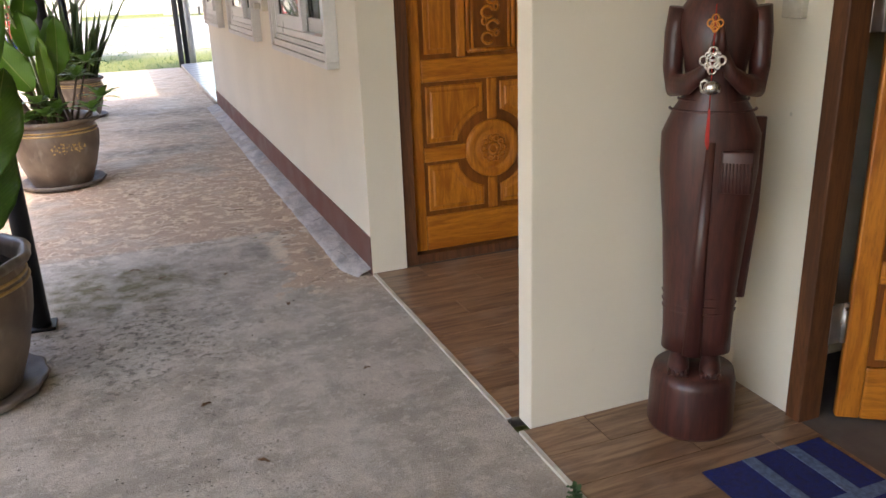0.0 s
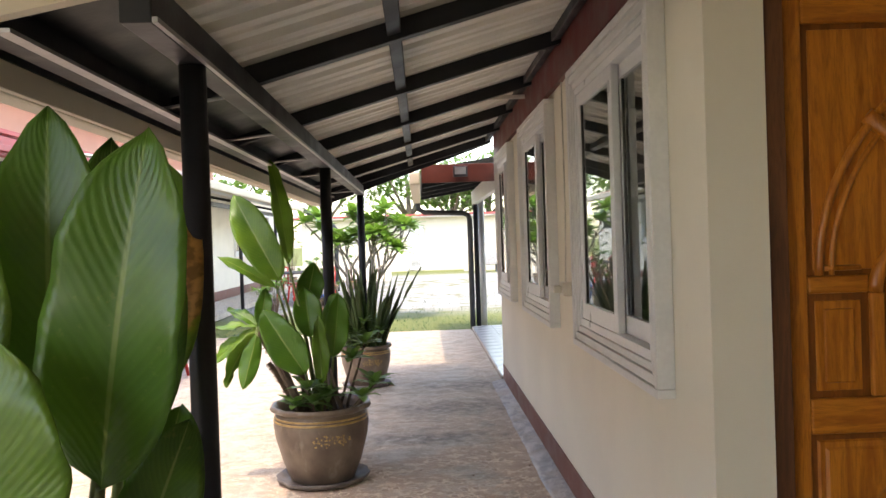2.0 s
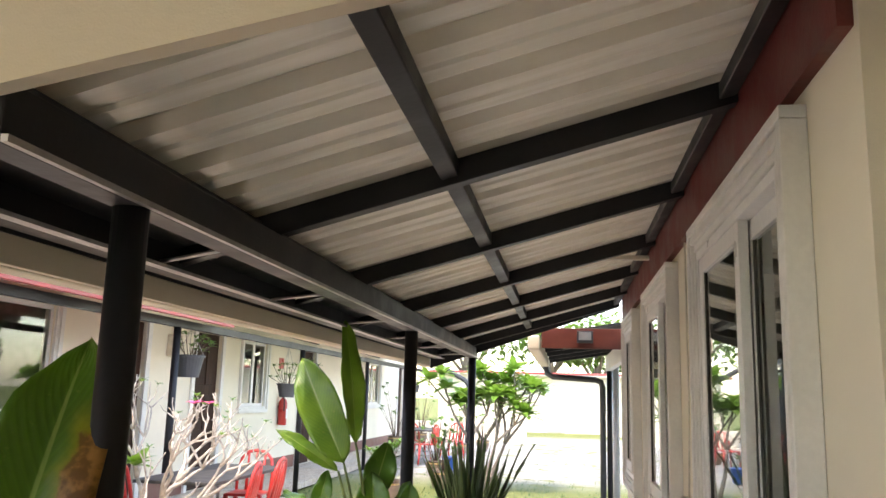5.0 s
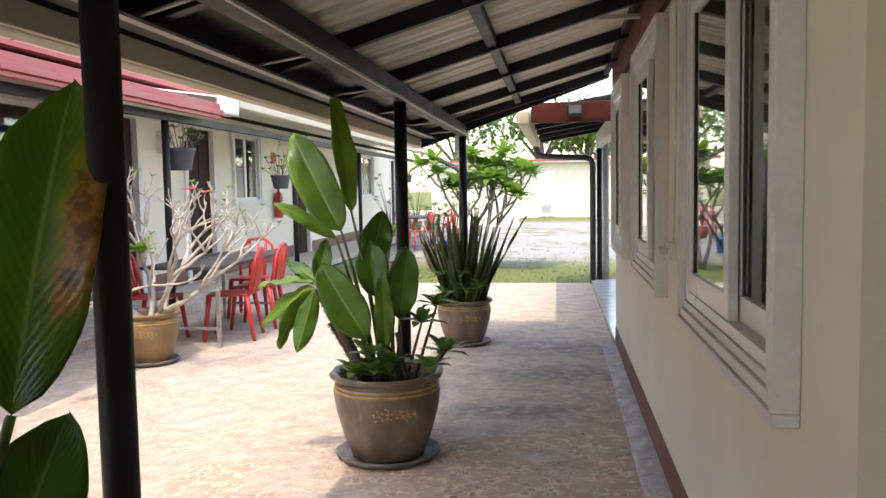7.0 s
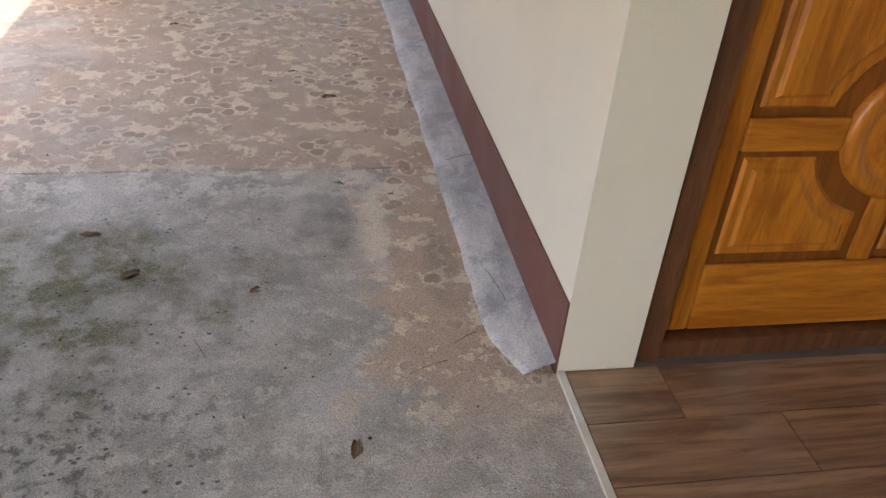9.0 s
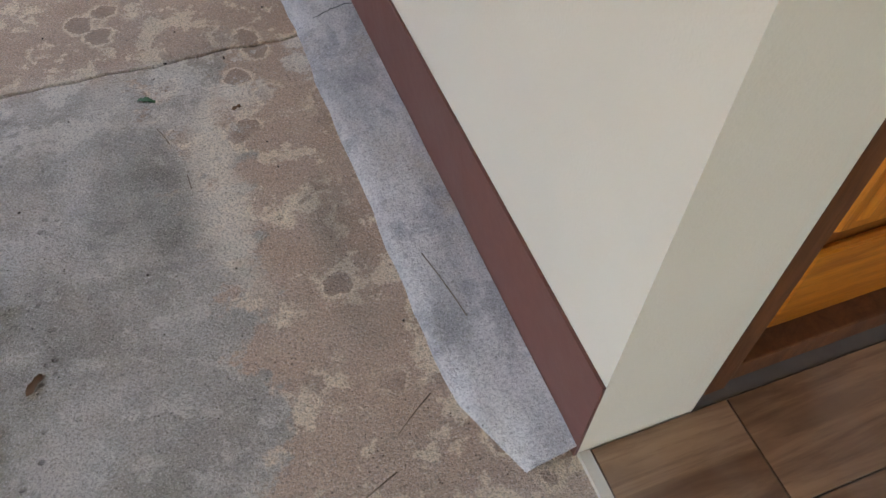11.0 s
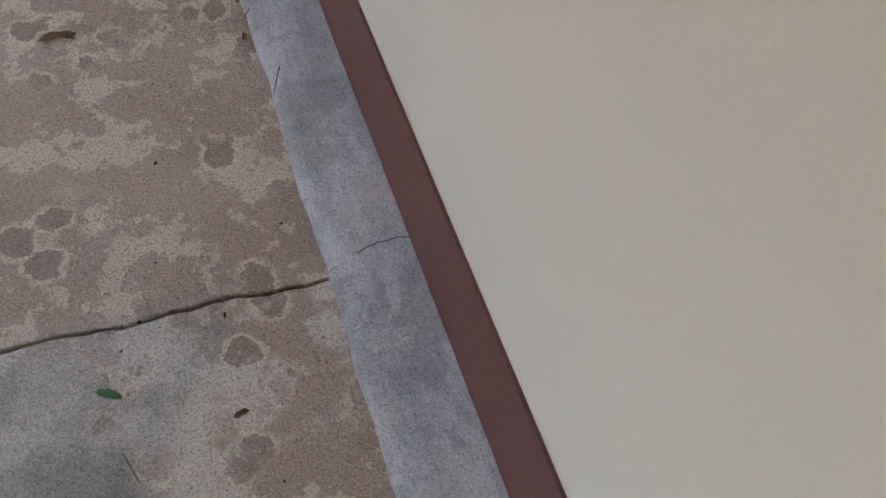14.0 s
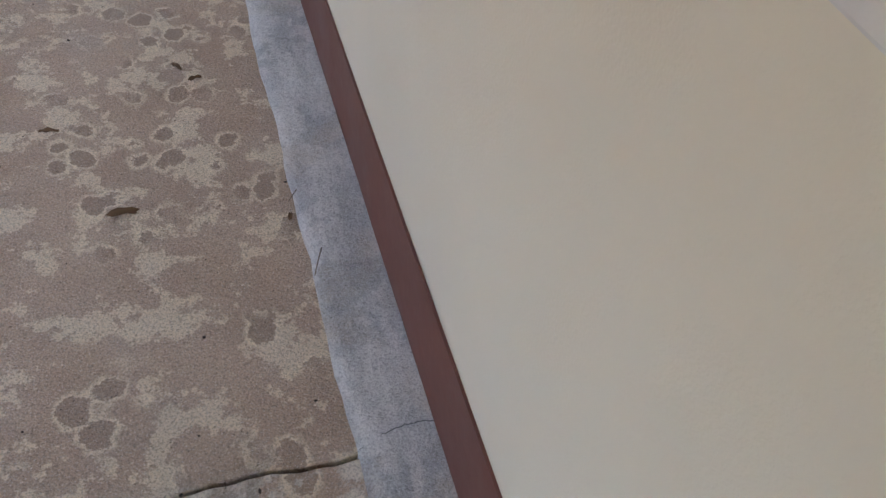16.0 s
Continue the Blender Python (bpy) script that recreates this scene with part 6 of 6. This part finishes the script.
up = tagged(base("upper_storey", (0, 0, 0)), "salmon painted upper storey with red roofs behind", "building")
box("wall", (-9.6, -8.0), (-4.0, 26.5), (2.83, 4.35), PINK, up)
box("roof_edge", (-9.8, -7.2), (-4.2, 26.9), (4.351, 4.55), RED_ROOF, up, 0.02)
bm = bmesh.new()
for x, z in ((-8.0, 3.05), (-5.6, 2.83)):
    for y in (-3.0, 26.4):
        for dz in (0, 0.05):
            bm.verts.new((x, y, z + dz))
bmesh.ops.convex_hull(bm, input=bm.verts)
part("lower_roof", bm, RED_ROOF, up)
for y in (2.0, 6.5):
    tube("cable", [(-7.99, y, 3.9), (-7.98, y + 1.2, 3.6), (-7.98, y + 2.4, 3.55), (-7.98, y + 3.4, 3.9)], 0.012, RUBBER, up, 5)
fl2 = tagged(base("floodlight", (-4.27, 4.95, 2.19), -70), "black floodlight under the red gutter", "floodlight", "floodlights")
box("housing", (-0.13, 0.13), (-0.025, 0.03), (-0.09, 0.09), GREY_PLASTIC, fl2, 0.01)
box("lens", (-0.105, 0.105), (-0.03, -0.0255), (-0.06, 0.075), LAMP_GLASS, fl2, 0.002, "pale lamp glass")
box("bracket", (-0.02, 0.02), (-0.01, 0.01), (0.0905, 0.105), GREY_PLASTIC, fl2)


# ---- yard furniture ----
def plastic_chair():
    c = tagged(base("plastic_chair"), "red moulded plastic chair with a slotted back", "chair", "red chairs in the yard")
    bm = bmesh.new()
    add_box(bm, -0.20, 0.20, -0.20, 0.19, 0.425, 0.445, 0.008)
    add_tube(bm, [(-0.2, -0.2, 0.43), (0.2, -0.2, 0.43)], 0.012, 6)
    part("seat", bm, RED_PLASTIC, c)
    bm = bmesh.new()
    pts = [(-0.19, 0.19, 0.43), (-0.20, 0.235, 0.62), (-0.17, 0.265, 0.78), (-0.10, 0.28, 0.85), (0.0, 0.285, 0.87), (0.10, 0.28, 0.85), (0.17, 0.265, 0.78), (0.20, 0.235, 0.62), (0.19, 0.19, 0.43)]
    add_tube(bm, pts, 0.018, 8)
    part("back_frame", bm, RED_PLASTIC, c, "", True)
    for x in (-0.09, 0.0, 0.09):
        bm = bmesh.new()
        add_tube(bm, [(x * 0.9, 0.195, 0.44), (x, 0.245, 0.64), (x * 1.05, 0.28, 0.85)], [0.022, 0.018, 0.014], 6)
        part("back_slat", bm, RED_PLASTIC, c, "", True)
    for sx in (-1, 1):
        for sy, dy in ((-0.18, -0.05), (0.17, 0.07)):
            bm = bmesh.new()
            add_tube(bm, [(sx * 0.185, sy, 0.43), (sx * 0.205, sy + dy * 0.5, 0.2), (sx * 0.22, sy + dy, 0.0)], [0.028, 0.022, 0.018], 8)
            part("leg", bm, RED_PLASTIC, c, "", True)
    return c


ch = plastic_chair()
ch.matrix_basis = pose(-3.62, 5.95, 0.001, 0, 0, -80)
for x, y, a in ((-3.62, 6.62, -86), (-4.3, 5.7, 95), (-3.95, 7.3, 5), (-3.7, 17.2, -60), (-4.2, 18.6, 170), (-3.3, 18.9, -20)):
    copy_thing(ch, pose(x, y, 0.001, 0, 0, a))


def yard_table(at, L, Wd, label, rz=0):
    t = tagged(base("folding_table", at, rz), label, "table", "yard tables")
    box("tabletop", (-Wd / 2, Wd / 2), (-L / 2, L / 2), (0.715, 0.745), TABLE_TOP, t, 0.005)
    box("edge_trim", (-Wd / 2 - 0.006, -Wd / 2 - 0.0005), (-L / 2, L / 2), (0.712, 0.747), BARE_STEEL, t)
    for sx in (-1, 1):
        for sy in (-1, 1):
            x, y = sx * (Wd / 2 - 0.05), sy * (L / 2 - 0.08)
            box("leg", (x - 0.0175, x + 0.0175), (y - 0.0175, y + 0.0175), (0.0, 0.7145), BARE_STEEL, t, 0.003)
    for sy in (-1, 1):
        y = sy * (L / 2 - 0.08)
        box("stretcher", (-Wd / 2 + 0.07, Wd / 2 - 0.07), (y - 0.012, y + 0.012), (0.16, 0.185), BARE_STEEL, t, 0.002)
    return t


yard_table((-3.88, 6.28, 0.001), 1.8, 0.75, "dark topped folding table with bare steel legs")
yard_table((-3.9, 18.0, 0.001), 1.6, 0.7, "dark topped folding table farther along the yard")


def hanging_pot(at, R, H, seed):
    p = tagged(base("hanging_pot", at), "dark grey hanging pot with a trailing plant", "hanging pot", "hanging pots")
    bm = bmesh.new()
    add_lathe(bm, [(0.0, 0), (R * 0.7, 0.0), (R * 0.95, H * 0.9), (R * 1.05, H * 0.9), (R * 1.05, H), (R * 0.9, H), (R * 0.85, H * 0.85), (0, H * 0.85)], 24)
    part("pot", bm, GREY_PLASTIC, p)
    for k in range(3):
        a = k * 2.1
        tube("wire", [(R * math.cos(a), R * math.sin(a), H), (0, 0, 2.185 - at[2])], 0.003, BARE_STEEL, p, 4)
    rs_ = random.Random(seed)
    for k in range(16):
        a = rs_.uniform(0, 6.28)
        e = (R * 1.8 * math.cos(a) * rs_.random(), R * 1.8 * math.sin(a) * rs_.random(), H + rs_.uniform(0.05, 0.28))
        tube("stem", [(0.3 * R * math.cos(a), 0.3 * R * math.sin(a), H * 0.85), e], 0.004, STEM_BROWN, p, 4)
        rosette(p, e, 4, 0.08, 0.03, LEAF_SMALL, 0.2, seed * 50 + k)


hanging_pot((-4.6, 6.98, 1.66), 0.16, 0.24, 1)
hanging_pot((-4.6, 10.2, 1.45), 0.15, 0.2, 2)
hanging_pot((-4.6, 11.4, 1.6), 0.13, 0.18, 3)
hanging_pot((-4.6, 20.5, 1.6), 0.15, 0.2, 4)
fe = tagged(base("fire_extinguisher", (OX + 0.09, 13.2, 0.92)), "red fire extinguisher hung on the wall", "extinguisher")
bm = bmesh.new()
add_lathe(bm, [(0, 0), (0.075, 0.0), (0.08, 0.02), (0.08, 0.40), (0.06, 0.46), (0.025, 0.49), (0.025, 0.53), (0, 0.53)], 20)
part("cylinder", bm, RED_PLASTIC, fe, "", True)
tube("hose", [(0.0, -0.02, 0.52), (0.05, -0.09, 0.48), (0.06, -0.1, 0.25)], 0.012, RUBBER, fe, 6)
box("handle", (-0.015, 0.015), (-0.08, 0.06), (0.53, 0.56), RUBBER, fe)
box("label_plate", (0.079, 0.084), (-0.04, 0.04), (0.12, 0.3), WHITE_ALU, fe)
box("bracket", (-0.0895, -0.078), (-0.03, 0.03), (0.3, 0.36), RUBBER, fe)
tagged(box("safety_sign", (OX + 0.0005, OX + 0.006), (13.1, 13.35), (1.95, 2.15), RED_PLASTIC), "small red safety sign on the opposite wall", "sign")
tagged(box("meter_box", (OX + 0.0005, OX + 0.10), (8.75, 9.0), (1.95, 2.25), PLASTIC_WHITE, None, 0.01), "ivory meter box on the opposite wall", "meter box")


# plants at the far end of the yard
def bush(at, R, H, seed, potted=True):
    if potted:
        plant_pot((at[0], at[1], at[2]), 0.2, 0.3, POT, "small brown glazed pot in the yard", False)
    z = at[2] + (0.24 if potted else 0)
    b_ = tagged(base("shrub", (at[0], at[1], z)), "thin leafy shrub in a yard pot", "shrub", "yard shrubs")
    r_ = random.Random(seed)
    for k in range(12):
        a = r_.uniform(0, 6.28)
        e = Vector((R * math.cos(a) * r_.random(), R * math.sin(a) * r_.random(), H * r_.uniform(0.4, 1.0)))
        tube("stem", [(0.02 * math.cos(a), 0.02 * math.sin(a), 0), e * 0.5 + Vector((0, 0, 0.05)), e], [0.01, 0.007, 0.004], STEM_BROWN, b_, 5)
        rosette(b_, e, 9, 0.13, 0.045, LEAF_SMALL, 0.1, seed * 40 + k)


for i, (x, y, R, H) in enumerate(((-3.1, 10.6, 0.35, 0.6), (-2.6, 12.5, 0.4, 0.8), (-3.0, 14.5, 0.4, 0.9), (-5.2, 21.0, 0.6, 1.5), (-3.3, 20.5, 0.4, 1.4), (-2.9, 22.5, 0.5, 1.2), (-4.9, 23.5, 0.6, 1.6))):
    bush((x, y, 0.001 if x > -4.7 else 0.101), R, H, 30 + i)
bk = tagged(base("bucket", (-2.9, 15.6, 0.001)), "blue plastic bucket on the yard floor", "bucket")
bm = bmesh.new()
add_lathe(bm, [(0, 0), (0.12, 0), (0.16, 0.28), (0.175, 0.28), (0.175, 0.3), (0.15, 0.3), (0.11, 0.02), (0, 0.02)], 20)
part("shell", bm, BLUE_PLASTIC, bk, "", True)
tube("bail", [(0.17 * math.cos(a), 0.17 * math.sin(a) * 0.3, 0.29 + 0.12 * math.sin(a)) for a in [math.pi * i / 10 for i in range(11)]], 0.004, BARE_STEEL, bk, 5)
# grass tufts along the edge of the lawn
rs = random.Random(77)
verts, faces = [], []
for k in range(2600):
    x, y = rs.uniform(-6, 3.2), 10.48 + rs.random() ** 1.8 * 9
    if y < 10.8 and -0.05 < x < 1.9:
        continue
    h, a = rs.uniform(0.02, 0.06), rs.uniform(0, 6.28)
    dx, dy = 0.007 * math.cos(a), 0.007 * math.sin(a)
    lx, ly = rs.uniform(-0.03, 0.03), rs.uniform(-0.03, 0.03)
    b0 = len(verts)
    verts += [(x - dx, y - dy, -0.031), (x + dx, y + dy, -0.031), (x + lx, y + ly, -0.03 + h)]
    faces.append((b0, b0 + 1, b0 + 2))
me = bpy.data.meshes.new("grass")
me.from_pydata(verts, [], faces)
me.materials.append(GREEN_BIT)
tagged(new("grass", me), "short grass blades at the edge of the lawn", "grass", kind="stuff")

# ---- litter on the concrete ----
def litter(name, x, y, L, a, mat, label, z=0.0):
    bm = bmesh.new()
    leaf_bm(bm, (0, 0, 0.004), (math.cos(a), math.sin(a), 0.12), L, L * 0.24, 0.6, 0.35, n=6, m=2, shape=0.8, wavy=0.002)
    ob = link_mesh(name, bm, mat, None, "", True)
    ob.location = (x, y, z)
    return tagged(ob, label, "leaf", "fallen leaves")


litter("fallen_leaf", -0.384, 0.793, 0.035, 2.6, GREEN_BIT, "small fresh green leaf on the concrete")
for x, y, L, a in ((-0.622, 0.308, 0.04, 0.9), (-0.424, -0.19, 0.06, 1.4), (-0.276, 1.78, 0.035, 2.2), (-0.268, 1.745, 0.035, 0.4), (-0.27, 0.735, 0.02, 0.3), (-0.43, 1.40, 0.065, 0.1), (-0.50, 1.62, 0.04, 3.0), (-1.031, 0.566, 0.06, 0.1), (-0.909, 0.385, 0.06, 0.6), (-1.15, 0.36, 0.05, 2.4), (-0.155, 2.762, 0.045, 1.0), (-0.36, 3.1, 0.05, 2.0), (-0.5, 4.6, 0.05, 0.3), (-0.85, -0.9, 0.05, 0.5), (-0.7, -1.3, 0.05, 2.4), (-0.3, -0.87, 0.03, 0.2), (-0.62, -1.9, 0.05, 1.2), (-0.1, -2.0, 0.04, 0.4), (-1.0, 2.1, 0.05, 0.6), (-0.5, 2.6, 0.04, 2.1), (-0.135, 1.345, 0.022, 1.3)):
    litter("fallen_leaf", x, y, L, a, DEAD_LEAF, "curled dry brown leaf on the concrete")
for i, (x, y, L, a) in enumerate(((-0.379, 0.69, 0.04, 1.9), (-0.364, 0.585, 0.03, 1.6), (-0.13, 1.39, 0.05, 0.9), (-0.06, 0.22, 0.12, 1.75), (-0.3, 0.02, 0.09, 0.4), (-0.12, 1.20, 0.06, 1.2), (-0.7, 0.1, 0.06, 2.0), (-0.2, 0.1, 0.07, 0.6))):
    z = 0.0035 if x < -0.12 else 0.026
    pts = [(x + L * t * math.cos(a), y + L * t * math.sin(a), z + 0.004 * math.sin(3.1 * t)) for t in (0, 0.3, 0.6, 1)]
    tagged(tube("twig", pts, 0.0009, TWIG, None, 5), "thin dry twig on the concrete", "twig", "twigs")
rs = random.Random(5)
bm = bmesh.new()
for k in range(260):
    x, y = rs.uniform(-1.5, -0.12), rs.uniform(-3.0, 3.0)
    s = rs.uniform(0.0008, 0.0024) * (1.7 if rs.random() < 0.1 else 1)
    bmesh.ops.create_icosphere(bm, subdivisions=1, radius=s, matrix=Matrix.Translation((x, y, s * 0.4)) @ Matrix.Diagonal((rs.uniform(0.7, 1.8), rs.uniform(0.7, 1.8), 0.7, 1)))
tagged(link_mesh("debris", bm, SOIL), "crumbs of dark soil scattered on the concrete", "debris", kind="stuff")
# small weed at the edge of the tiles
wd = tagged(base("weed", (-0.012, -1.80, 0.0)), "tiny green weed in the crack by the tiles", "weed")
for k in range(4):
    rosette(wd, (0.006 * k - 0.01, 0.012 * k - 0.02, 0.004 + 0.006 * k), 6, 0.025, 0.01, GREEN_BIT, 0.2, 300 + k)
